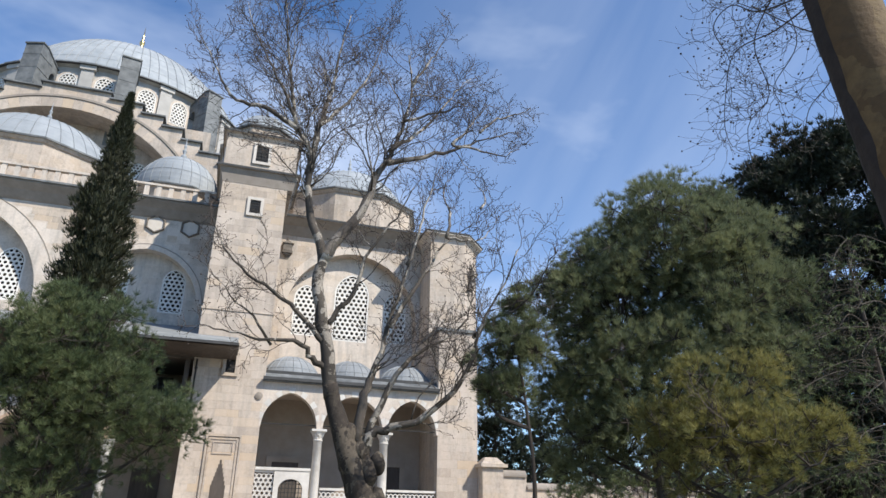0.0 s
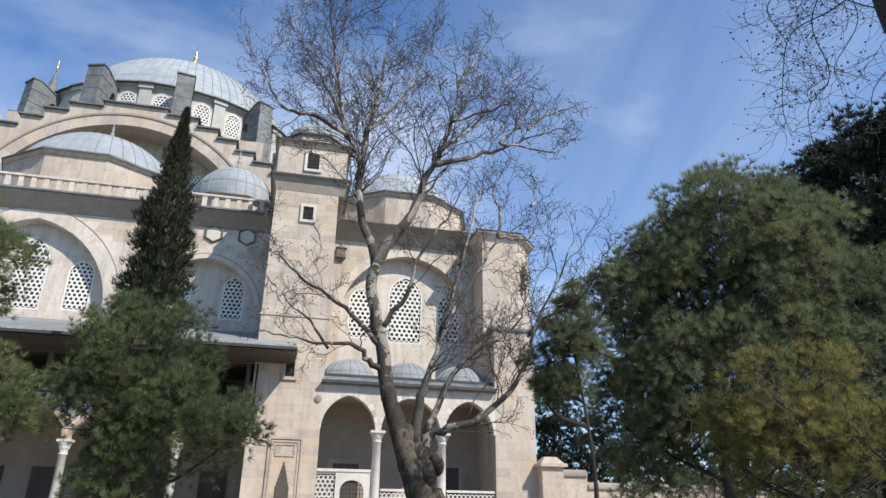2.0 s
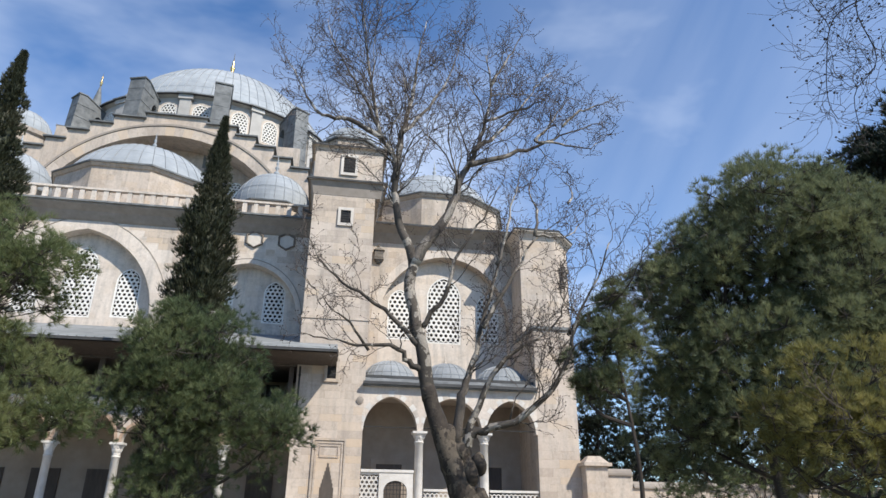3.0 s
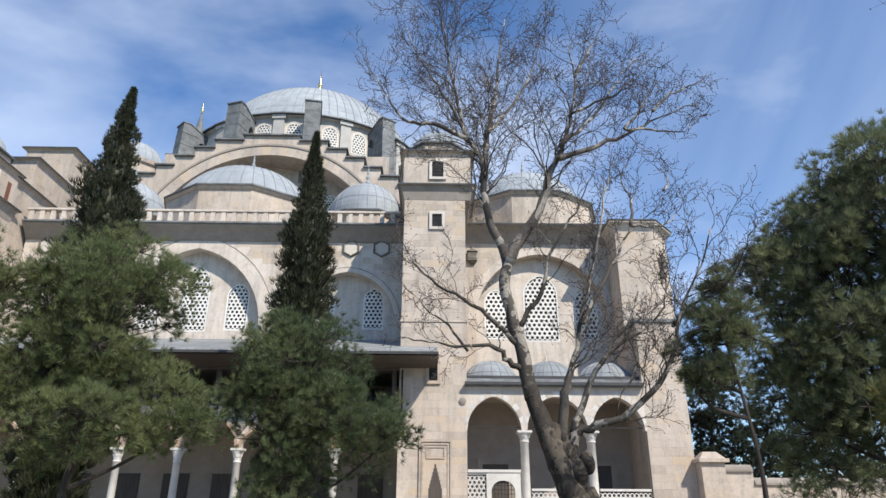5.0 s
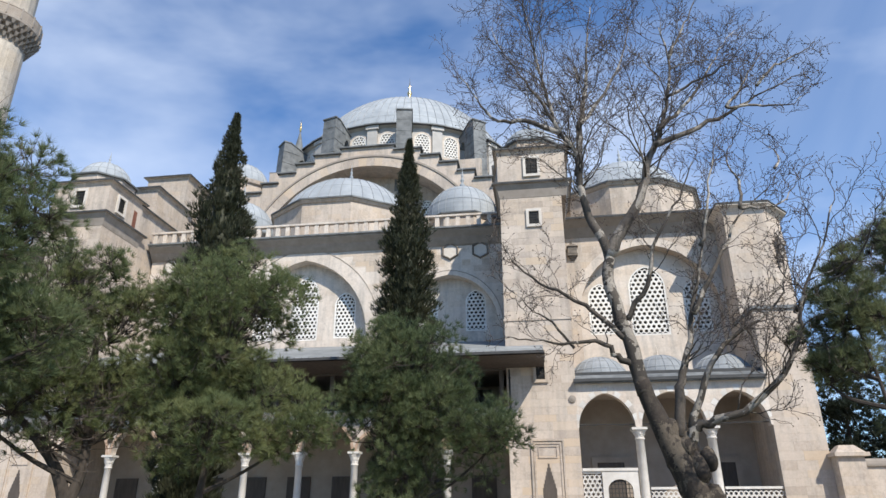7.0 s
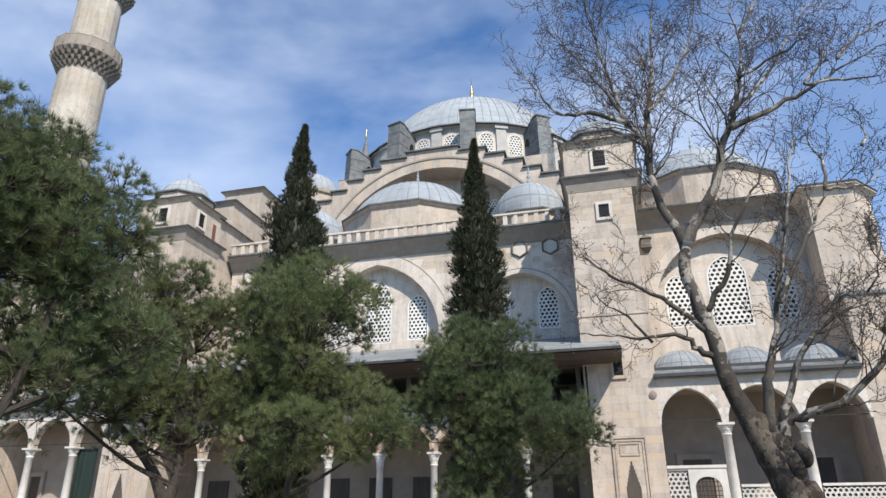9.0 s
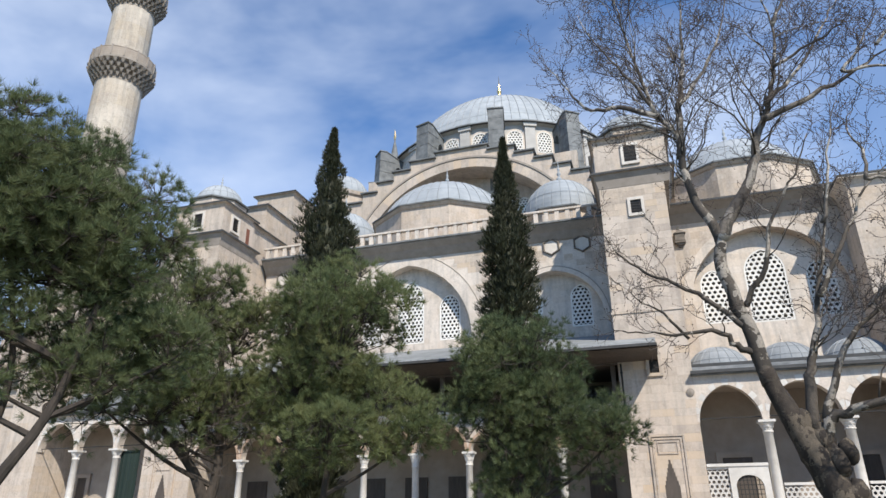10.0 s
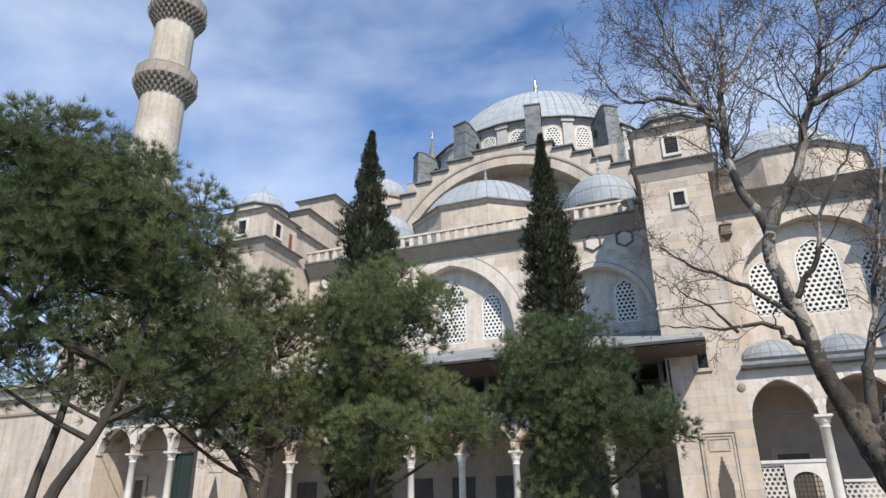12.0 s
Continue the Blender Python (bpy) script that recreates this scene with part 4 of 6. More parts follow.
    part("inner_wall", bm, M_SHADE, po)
    bm = bmesh.new()
    box(bm, X0, X1, y0 - 0.3, y0 + 3.6, 0.3, 1.2)
    part("porch_floor", bm, M_PAVE, po)
    for x, w, z in ((3.77, 0.75, 4.43), (10.12, 0.42, 4.38)):
        bm = bmesh.new()
        box(bm, mx(x, s) - w, mx(x, s) + w, y0 + 3.5, y0 + 3.6, 1.2, z)
        part("doorway", bm, M_WOOD_SHADE, po, "dark wooden doorway")
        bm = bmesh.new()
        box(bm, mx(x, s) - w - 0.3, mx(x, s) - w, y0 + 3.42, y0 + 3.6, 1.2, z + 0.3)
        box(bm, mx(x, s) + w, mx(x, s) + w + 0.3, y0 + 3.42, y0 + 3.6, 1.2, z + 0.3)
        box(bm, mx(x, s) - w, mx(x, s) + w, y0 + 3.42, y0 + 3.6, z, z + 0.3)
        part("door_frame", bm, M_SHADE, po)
    # marble fence: pierced panels and the gate
    if s == 1:
        gx = 3.84
        g0, g1 = span(1.97, 4.8, s)
        bm = bmesh.new()
        arch_wall(bm, mx(gx, s) - 0.88, mx(gx, s) + 0.94, y0 + 0.05, y0 + 0.32, 1.2, 3.78, [(mx(gx, s), 0.62, 1.2, 2.85, 0.52)])
        box(bm, g0, g1, y0 + 0.0, y0 + 0.36, 3.78, 3.92)
        gate = part("gate_frame", bm, M_MARBLE, po, "white marble gate frame with a low arch")
        bm = bmesh.new()
        grille(bm, mx(gx, s) - 0.62, mx(gx, s) + 0.62, y0 + 0.2, 1.2, 3.34, 6, 9, 0.035)
        part("gate_grille", bm, M_IRON, gate)
        for a, b, z in ((1.97, gx - 0.88, 3.78), (5.36, 8.45, 2.98), (9.0, 11.75, 2.98)):
            u, v = span(a, b, s)
            if v - u > 0.05:
                part("fence_panel", pierced_panel(u, v, 1.25, z, y0 + 0.15), M_MARBLE, po, "pierced white marble fence panel")
    # upper wall with the big pointed recess
    yw = Y_WALL
    ar = (mx(7.45, s), 4.5, 9.0, 13.9, 4.75)
    U0, U1 = span(1.95, 12.6, s)
    bm = bmesh.new()
    arch_wall(bm, U0, U1, yw, yw + 0.8, 8.0, 20.0, [ar])
    up = part("porch_upper_wall", bm, M_STONE, mosque, "stone wall with a wide pointed recess over the porch")
    bm = bmesh.new()
    arch_band(bm, ar[0], ar[1], ar[3], ar[4], 0.55, yw - 0.04, yw)
    part("arch_moulding", bm, M_PALE, up)
    wins = [(mx(7.5, s), 1.2, 12.6, 15.9, 1.5), (mx(4.4, s), 0.82, 12.75, 15.3, 1.0), (mx(10.6, s), 0.8, 12.75, 15.3, 1.0)]
    bm = bmesh.new()
    arch_wall(bm, U0, U1, yw + 0.8, yw + 1.2, 8.0, 20.2, wins)
    part("recess_wall", bm, M_PALE, up)
    for xc, a, zb, z1, ri in wins:
        w = part("window", lattice(a, zb, z1, ri, 0.34), M_LATTICE, up, "white pierced lattice window")
        w.matrix_basis = pose(xc, yw + 0.83, 0)
        bm = bmesh.new()
        arch_pane(bm, xc, a, zb, z1, ri, yw + 1.05)
        part("pane", bm, M_GLASS, up)
    bm = bmesh.new()
    eave(bm, U0 + 0.2, U1, yw, yw + 2, 20.55, 0.95, 1.0, 0.14)
    part("cornice", bm, M_CORNICE, up)
    lead_edge(up, U0 + 0.2, U1, yw, yw + 2, 20.55, 0.95)
    # weathered bird house on brackets near the tower
    bx, bz, by = mx(2.72, s), 18.0, yw
    bm = bmesh.new()
    for i in range(3):
        w = 0.14 + 0.1 * i
        box(bm, bx - w, bx + w, by - 0.14 - 0.1 * i, by, bz - 0.2 + 0.13 * i, bz - 0.07 + 0.13 * i)
    box(bm, bx - 0.3, bx + 0.3, by - 0.36, by, bz + 0.19, bz + 0.7)
    taper(bm, (bx - 0.38, bx + 0.38, by - 0.44, by), bz + 0.7, (bx - 0.1, bx + 0.1, by - 0.16, by), bz + 0.98)
    box(bm, bx - 0.05, bx + 0.05, by - 0.12, by, bz + 0.98, bz + 1.25)
    part("bird_house", bm, M_SHADE_SOOT, up, "blackened stone bird house on brackets")
    # end block beside the porch, with a splayed outer corner
    E0, E1 = span(12.2, 15.1, s)

    def ring(o, z):
        k = 0.45
        q = [(12.2 - o, 40.6 - o), (14.7 + k * o, 40.6 - o), (16.2 + o, 42.4 - k * o), (16.2 + o, yw + 6), (12.2 - o, yw + 6)]
        return [(mx(u, s), v, z) for u, v in q]

    def prism(bm, rings):
        for lo, hi in zip(rings, rings[1:]):
            for i in range(5):
                j = (i + 1) % 5
                face(bm, (lo[i], lo[j], hi[j], hi[i]))
        face(bm, rings[-1])
        face(bm, rings[0][::-1])
        bmesh.ops.remove_doubles(bm, verts=bm.verts, dist=1e-4)
        bmesh.ops.recalc_face_normals(bm, faces=bm.faces)

    bm = bmesh.new()
    prism(bm, [ring(0, 0.5), ring(0, 19.45)])
    eb = part("end_block", bm, M_STONE, mosque, "stone end block with a splayed corner and projecting lower stage")
    bm = bmesh.new()
    prism(bm, [ring(0.0, 19.45), ring(0.06, 19.6), ring(0.22, 19.82), ring(0.42, 19.95), ring(0.42, 20.05)])
    part("cornice", bm, M_PALE, eb)
    bm = bmesh.new()
    prism(bm, [ring(0.47, 20.05), ring(0.47, 20.15), ring(0.3, 20.2)])
    part("lead_coping", bm, M_LINE, eb)
    L0, L1 = span(xb, 14.2, s)
    bm = bmesh.new()
    box(bm, L0, L1, y0, 40.7, 0.5, 12.1)
    part("lower_stage", bm, M_STONE, eb)
    bm = bmesh.new()
    box(bm, L0 - 0.12, L1 + 0.12, y0 - 0.12, 40.58, 12.1, 12.28)
    part("coping", bm, M_LEAD_DARK, eb)
    bm = bmesh.new()
    for i in range(5):
        w = 0.12 + 0.06 * i
        box(bm, -w, w, -0.1 - 0.1 * i, 0.02, 0.34 * i, 0.34 * i + 0.34)
    co = part("corbel", bm, M_CORNICE, eb)
    co.matrix_basis = pose(mx(15.25, s), 41.26, 16.0, 0, 0, 50 * s)


def build_gallery():
    """Two-storey gallery between the towers: marble columns and arches below, loggia above, deep lead eave."""
    y0 = Y_FRONT
    x0, x1 = mx(-1.8, -1), -1.8
    cols = [-5.2, -8.4, -10.4, -13.6]
    cols = sorted(cols + [mx(c, -1) for c in cols])
    zs = 4.95
    edges = [x0] + cols + [x1]
    op = []
    for a, b in zip(edges, edges[1:]):
        h = (b - a) / 2 - 0.16
        op.append(((a + b) / 2, h, 0.5, zs, min(h * 1.12, 1.75)))
    bm = bmesh.new()
    arch_wall(bm, x0, x1, y0 + 0.1, y0 + 0.6, zs, 7.0, op)
    ga = part("gallery", bm, M_PALE, mosque, "two-storey colonnaded gallery under a deep lead eave")
    # rose mouldings carry the soffits' warm reflected light in their colour
    for xc, h, zb, z1, ri in op:
        bm = bmesh.new()
        arch_band(bm, xc, h, z1, ri, 0.15, y0 + 0.06, y0 + 0.1)
        part("arch_moulding", bm, M_ROSE, ga)
    for i, c in enumerate(cols):
        column(ga, c, y0 + 0.35, 0.9, zs, 0.21, 0.75)
        bm = bmesh.new()
        lathe(bm, [(0.16, 0), (0.16, 0.05), (0.05, 0.08)], 0, 0, 12)
        b = part("boss", bm, M_WOOD_SHADE, ga)
        b.matrix_basis = pose(c, y0 + 0.09, 5.75, 90, 0, 0)
    # upper floor: parapet slab, posts, dark loggia
    bm = bmesh.new()
    box(bm, x0, x1, y0 - 0.05, y0 + 0.65, 7.0, 7.14)
    box(bm, x0, x1, y0 + 0.6, y0 + 5.6, 6.6, 6.95)
    part("gallery_floor", bm, M_PALE, ga)
    n = 16
    for i in range(n + 1):
        x = x0 + 0.3 + (x1 - x0 - 0.6) * i / n
        bm = bmesh.new()
        box(bm, x - 0.12, x + 0.12, y0 + 0.2, y0 + 0.44, 7.14, 9.2)
        part("loggia_post", bm, M_WOOD_SHADE, ga)
    bm = bmesh.new()
    grille(bm, x0, x1, y0 + 0.34, 7.14, 7.95, 100, 2, 0.04)
    part("railing", bm, M_IRON, ga)
    # back wall coloured darker to carry the gallery's shade
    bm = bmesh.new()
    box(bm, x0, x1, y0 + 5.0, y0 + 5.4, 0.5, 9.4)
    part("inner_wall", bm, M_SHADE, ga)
    for c in range(9):
        x = x0 + 1.8 + c * (x1 - x0 - 3.6) / 8
        bm = bmesh.new()
        box(bm, x - 0.75, x + 0.75, y0 + 4.9, y0 + 5.0, 1.2, 3.9)
        part("doorway", bm, M_WOOD_SHADE, ga)
        bm = bmesh.new()
        box(bm, x - 0.6, x + 0.6, y0 + 4.9, y0 + 5.0, 7.3, 9.0)
        part("pane", bm, M_GLASS, ga)
    # eave: brown timber soffit, lead top sloping up to the wall
    e0, e1 = x0 - 2.1, x1 + 2.1
    bm = bmesh.new()
    face(bm, ((e0, 34.6, 9.5), (e1, 34.6, 9.5), (e1, y0 - 0.02, 9.3), (e0, y0 - 0.02, 9.3)))
    face(bm, ((e0, 34.6, 9.5), (e0, y0 - 0.02, 9.3), (e0, y0 - 0.02, 9.55), (e0, 34.6, 9.55)))
    face(bm, ((e1, 34.6, 9.5), (e1, 34.6, 9.55), (e1, y0 - 0.02, 9.55), (e1, y0 - 0.02, 9.3)))
    box(bm, x0, x1, y0 + 0.02, y0 + 5.0, 9.2, 9.4)
    part("soffit", bm, M_WOOD_SHADE, ga, "brown timber soffit under the eave")
    bm = bmesh.new()
    taper(bm, (e0 - 0.05, e1 + 0.05, 34.48, y0 - 0.01), 9.55, (e0 - 0.05, e1 + 0.05, 34.48, y0 - 0.01), 9.67)
    part("eave_edge", bm, M_LINE, ga)
    bm = bmesh.new()
    face(bm, ((e0, 34.5, 9.69), (e1, 34.5, 9.69), (e1, y0 - 0.01, 10.55), (e0, y0 - 0.01, 10.55)))
    face(bm, ((x0, y0 - 0.01, 10.55), (x1, y0 - 0.01, 10.55), (x1, Y_WALL - 0.01, 12.4), (x0, Y_WALL - 0.01, 12.4)))
    for e, o in ((e0, 1), (e1, -1)):
        face(bm, ((e, 34.5, 9.69), (e, y0 - 0.01, 10.55), (e, y0 - 0.01, 9.69)))
    for i in range(64):
        x = x0 + (x1 - x0) * (i + 0.5) / 64
        taper(bm, (x - 0.03, x + 0.03, 34.5, 34.52), 9.69, (x - 0.03, x + 0.03, 34.5, 34.52), 9.74)
    part("lead_eave", bm, M_LEAD_EAVE, ga, "grey lead sheeting of the deep eave")
    # grilled end windows just past the eave
    for s in (1, -1):
        small_window(ga, mx(0.08, s), 8.6, 9.5, 0.24, y0, M_STONE)


def build_far_wings():
    """Plain walls that close the mosque at both ends."""
    for s in (1, -1):
        a, b = span(15.1, 16.0, s)
        bm = bmesh.new()
        box(bm, a, b, 44, 100, 0.5, 19.5)
        part("end_wall", bm, M_STONE, mosque)
    bm = bmesh.new()
    box(bm, mx(16, -1), 16, 99, 100, 0.5, 19.5)
    part("rear_wall", bm, M_STONE, mosque)
    bm = bmesh.new()
    box(bm, mx(15.1, -1), 15.1, 60.5, 99, 18.2, 19.2)
    part("rear_roof", bm, M_LEAD, mosque, "flat lead roof behind the great dome")
    # low west wing towards the minaret
    bm = bmesh.new()
    box(bm, -75, mx(15.1, -1), 41.0, 47, 0.5, 12.6)
    w = part("west_wing", bm, M_STONE, mosque, "low pale stone wing with string courses")
    bm = bmesh.new()
    box(bm, -75, mx(15.1, -1), 40.86, 41.0, 10.1, 10.3)
    box(bm, -75, mx(15.1, -1), 40.6, 41.0, 11.5, 11.75)
    box(bm, -75, mx(15.1, -1), 40.5, 41.0, 12.4, 12.75)
    part("string_course", bm, M_CORNICE, w)


# ---- minaret ----
def build_minaret():
    cx, cy = -49.85, 45.0
    mi = tagged(new("minaret"), "tall fluted stone minaret with two carved balconies", "minaret")
    bm = bmesh.new()
    box(bm, cx - 3.4, cx + 3.4, cy - 3.4, cy + 3.4, 0.0, 16)
    part("base", bm, M_STONE, mi)
    bm = bmesh.new()
    lathe(bm, [(3.4, 16), (2.5, 20), (2.4, 21), (2.28, 43.4)], cx, cy, 20, cap=False)
    lathe(bm, [(2.2, 45.0), (2.1, 53.2)], cx, cy, 16, cap=False)
    lathe(bm, [(1.95, 54.8), (1.85, 68), (2.1, 68.4), (2.1, 69.0)], cx, cy, 16)
    part("shaft", bm, M_SHAFT, mi)
    bm = bmesh.new()
    lathe(bm, [(2.3, 69), (1.2, 74), (0, 79)], cx, cy, 24)
    part("spire", bm, M_LEAD_DARK, mi, "pointed lead spire")
    for zb, r0, r1 in ((43.2, 2.28, 3.2), (52.9, 2.1, 3.05)):
        zt = zb + 2.3
        bm = bmesh.new()
        lathe(bm, [(r0, zb), (r0 + 0.02, zb + 0.3), (r0 + (r1 - r0) * 0.2, zb + 0.9), (r0 + (r1 - r0) * 0.45, zb + 1.45), (r0 + (r1 - r0) * 0.65, zb + 1.9), (r1, zb + 2.05), (r1, zt), (r0 * 0.9, zt)], cx, cy, 32)
        b = part("balcony", bm, M_CORNICE, mi, "stone balcony on stalactite corbels")
        bm = bmesh.new()
        for tier in range(4):
            n = 28
            w = r0 + (r1 - r0) * (0.22 + 0.24 * tier)
            z = zb + 0.25 + 0.43 * tier
            for k in range(n):
                t = 2 * math.pi * (k + 0.5 * (tier % 2)) / n
                d = Vector((math.cos(t), math.sin(t), 0))
                sd = Vector((-d.y, d.x, 0)) * (math.pi * w / n * 0.62)
                c = Vector((cx, cy, z)) + d * w
                up = Vector((0, 0, 0.36))
                lo = [c - sd * 0.35 - d * 0.35 - up * 0.35, c + sd * 0.35 - d * 0.35 - up * 0.35, c + sd * 0.35 + d * 0.02, c - sd * 0.35 + d * 0.02]
                hi = [c - sd - d * 0.35 + up, c + sd - d * 0.35 + up, c + sd + d * 0.2 + up, c - sd + d * 0.2 + up]
                for a in range(4):
                    face(bm, (lo[a], lo[(a + 1) % 4], hi[(a + 1) % 4], hi[a]))
                face(bm, lo[::-1])
                face(bm, hi)
        part("corbel_ring", bm, M_CORNICE, b)
        bm = bmesh.new()
        lathe(bm, [(r1 - 0.02, zt + 1.0), (r1, zt + 1.02), (r1, zt + 1.1), (r1 - 0.1, zt + 1.1), (r1 - 0.1, zt + 1.0), (r1 - 0.02, zt + 1.0)], cx, cy, 32, cap=False)
        lathe(bm, [(r1 - 0.02, zt), (r1 - 0.02, zt + 0.98), (r1 - 0.1, zt + 0.98), (r1 - 0.1, zt)], cx, cy, 32, cap=False)
        part("balustrade", bm, M_SHADE, b, "grey pierced stone parapet")
        for k in range(16):
            bm = bmesh.new()
            box(bm, r1 - 0.12, r1 + 0.05, -0.07, 0.07, zt, zt + 1.2)
            po = part("post", bm, M_CORNICE, b)
            po.matrix_basis = pose(cx, cy, 0, 0, 0, 22.5 * k)
        # rows of small piercings
        bm = bmesh.new()
        for k in range(128):
            for zz in (0.22, 0.48, 0.74):
                t = 2 * math.pi * (k + 0.5 * (zz == 0.48)) / 128
                c, d = Vector((cx + (r1 - 0.012) * math.cos(t), cy + (r1 - 0.012) * math.sin(t), zt + zz)), Vector((-math.sin(t), math.cos(t), 0)) * 0.045
                face(bm, (c - d, c - Vector((0, 0, 0.08)), c + d, c + Vector((0, 0, 0.08))))
        part("piercing", bm, M_CORNICE, b)
    # a second, farther minaret whose tip stands above the roofs
    m2 = tagged(new("minaret"), "far minaret with a pointed lead spire", "minaret")
    x, y = -39.0, 95.0
    bm = bmesh.new()
    lathe(bm, [(2.0, 0), (1.5, 40), (1.4, 56)], x, y, 16)
    part("shaft", bm, M_STONE, m2)
    bm = bmesh.new()
    lathe(bm, [(1.6, 56), (1.5, 56.5), (0.0, 64.5)], x, y, 20)
    part("spire", bm, M_LEAD_DARK, m2)
    finial(m2, x, y, 64.2, 2.4)


# ---- garden wall ----
def build_garden_wall():
    """A gatepost with a capped top, a lower pier and a long low wall with a rounded coping."""
    bm = bmesh.new()
    box(bm, 14.2, 15.45, 36.2, 37.2, 0, 4.3)
    gw = tagged(part("garden_wall", bm, M_STONE), "pale stone garden wall with a gatepost and coping", "wall", kind="structure")
    bm = bmesh.new()
    taper(bm, (14.05, 15.65, 36.0, 37.4), 4.3, (14.05, 15.65, 36.0, 37.4), 4.48)
    taper(bm, (14.15, 15.55, 36.15, 37.25), 4.48, (14.5, 15.2, 36.5, 36.9), 4.85)
    part("cap", bm, M_STONE, gw)
    for x0, x1, z in ((15.45, 17.0, 3.85), (17.0, 60.0, 3.2)):
        bm = bmesh.new()
        box(bm, x0, x1, 36.5, 37.1, 0, z)
        part("wall_run", bm, M_STONE, gw)
        n = max(1, round((x1 - x0) / 1.55))
        for i in range(n):
            u, v = x0 + (x1 - x0) * i / n + 0.012, x0 + (x1 - x0) * (i + 1) / n - 0.012
            bm = bmesh.new()
            box(bm, u, v, 36.38, 37.22, z, z + 0.1)
            taper(bm, (u, v, 36.42, 37.18), z + 0.1, (u, v, 36.47, 37.13), z + 0.22)
            taper(bm, (u, v, 36.47, 37.13), z + 0.22, (u, v, 36.62, 36.98), z + 0.36)
            part("coping_stone", bm, M_CORNICE, gw)


def build_curtain():
    """A green cloth, darkened in colour as if shaded, that hangs in an arch of the west porch."""
    bm = bmesh.new()
    n = 26
    x0, x1 = -34.75, -33.2
    for i in range(n):
        u, v = x0 + (x1 - x0) * i / n, x0 + (x1 - x0) * (i + 1) / n
        yu, yv = (37.62 + 0.05 * math.sin(3.1 * k + 0.4 * math.sin(k)) for k in (i, i + 1))
        face(bm, ((u, yu, 1.25), (v, yv, 1.25), (v, yv, 5.85), (u, yu, 5.85)))
        face(bm, ((u, yu + 0.015, 1.25), (u, yu + 0.015, 5.85), (v, yv + 0.015, 5.85), (v, yv + 0.015, 1.25)))
    tagged(part("door_curtain", bm, M_GREEN), "green cloth, coloured dark as in shade, hanging in the porch arch", "curtain")


build_ground()
build_curtain()
build_main_dome()
build_tympanum()
build_aisle_roofs()
build_aisle_wall()
for side in (1, -1):
    build_tower(side)
    build_porch(side)
build_gallery()
build_far_wings()
build_minaret()
build_garden_wall()

# ---- trees ----
def spot(bearing, d):
    """Garden place by bearing (degrees west of the facade's normal) and distance from the viewing spot on the path."""
    return Vector((-d * math.sin(radians(bearing)), d * math.cos(radians(bearing)), 0))


class Tubes:
    """Tapered round branches collected into one mesh."""

    def __init__(self):
        self.v, self.f = [], []

    def add(self, pts, r0, r1, sides=6, lump=0.0, rng=None):
        n = len(pts)
        base = len(self.v)
        side = None
        for i, p in enumerate(pts):
            d = (pts[min(i + 1, n - 1)] - pts[max(i - 1, 0)])
            d = d.normalized() if d.length > 1e-6 else Vector((0, 0, 1))
            ref = side if side is not None else (Vector((1, 0, 0)) if abs(d.x) < 0.8 else Vector((0, 1, 0)))
            side = (ref - d * ref.dot(d)).normalized()
            up = d.cross(side)
            r = r1 + (r0 - r1) * (1 - i / (n - 1)) ** 1.2
            for k in range(sides):
                t = 2 * math.pi * k / sides
                q = r * (1 + (rng.uniform(-lump, lump) if lump else 0))
                self.v.append(p + side * (q * math.cos(t)) + up * (q * math.sin(t)))
        for i in range(n - 1):
            for k in range(sides):
                j = (k + 1) % sides
                a = base + i * sides
                self.f.append((a + k, a + j, a + sides + j, a + sides + k))
        self.f.append(tuple(base + (n - 1) * sides + k for k in range(sides)))
        self.f.append(tuple(base + k for k in range(sides))[::-1])

    def out(self):
        return ([tuple(p) for p in self.v], self.f)


def smooth_path(pts, per=4):
    """Catmull-Rom through the points."""
    out = []
    n = len(pts)
    for i in range(n - 1):
        p0, p1, p2, p3 = pts[max(i - 1, 0)], pts[i], pts[i + 1], pts[min(i + 2, n - 1)]
        for k in range(per):
            t = k / per
            out.append(0.5 * ((2 * p1) + (p2 - p0) * t + (2 * p0 - 5 * p1 + 4 * p2 - p3) * t * t + (3 * p1 - p0 - 3 * p2 + p3) * t ** 3))
    out.append(pts[-1])
    return out


def rand_dir(rng):
    while True:
        v = Vector((rng.uniform(-1, 1), rng.uniform(-1, 1), rng.uniform(-1, 1)))
        if 0.05 < v.length < 1:
            return v.normalized()


def wander(rng, p, d, length, bend=0.25, up=0.05, n=5):
    pts = [p.copy()]
    d = d.normalized()
    for _ in range(n):
        d = (d + rand_dir(rng) * bend + Vector((0, 0, up))).normalized()
        p = p + d * (length / n)
        pts.append(p)
    return pts


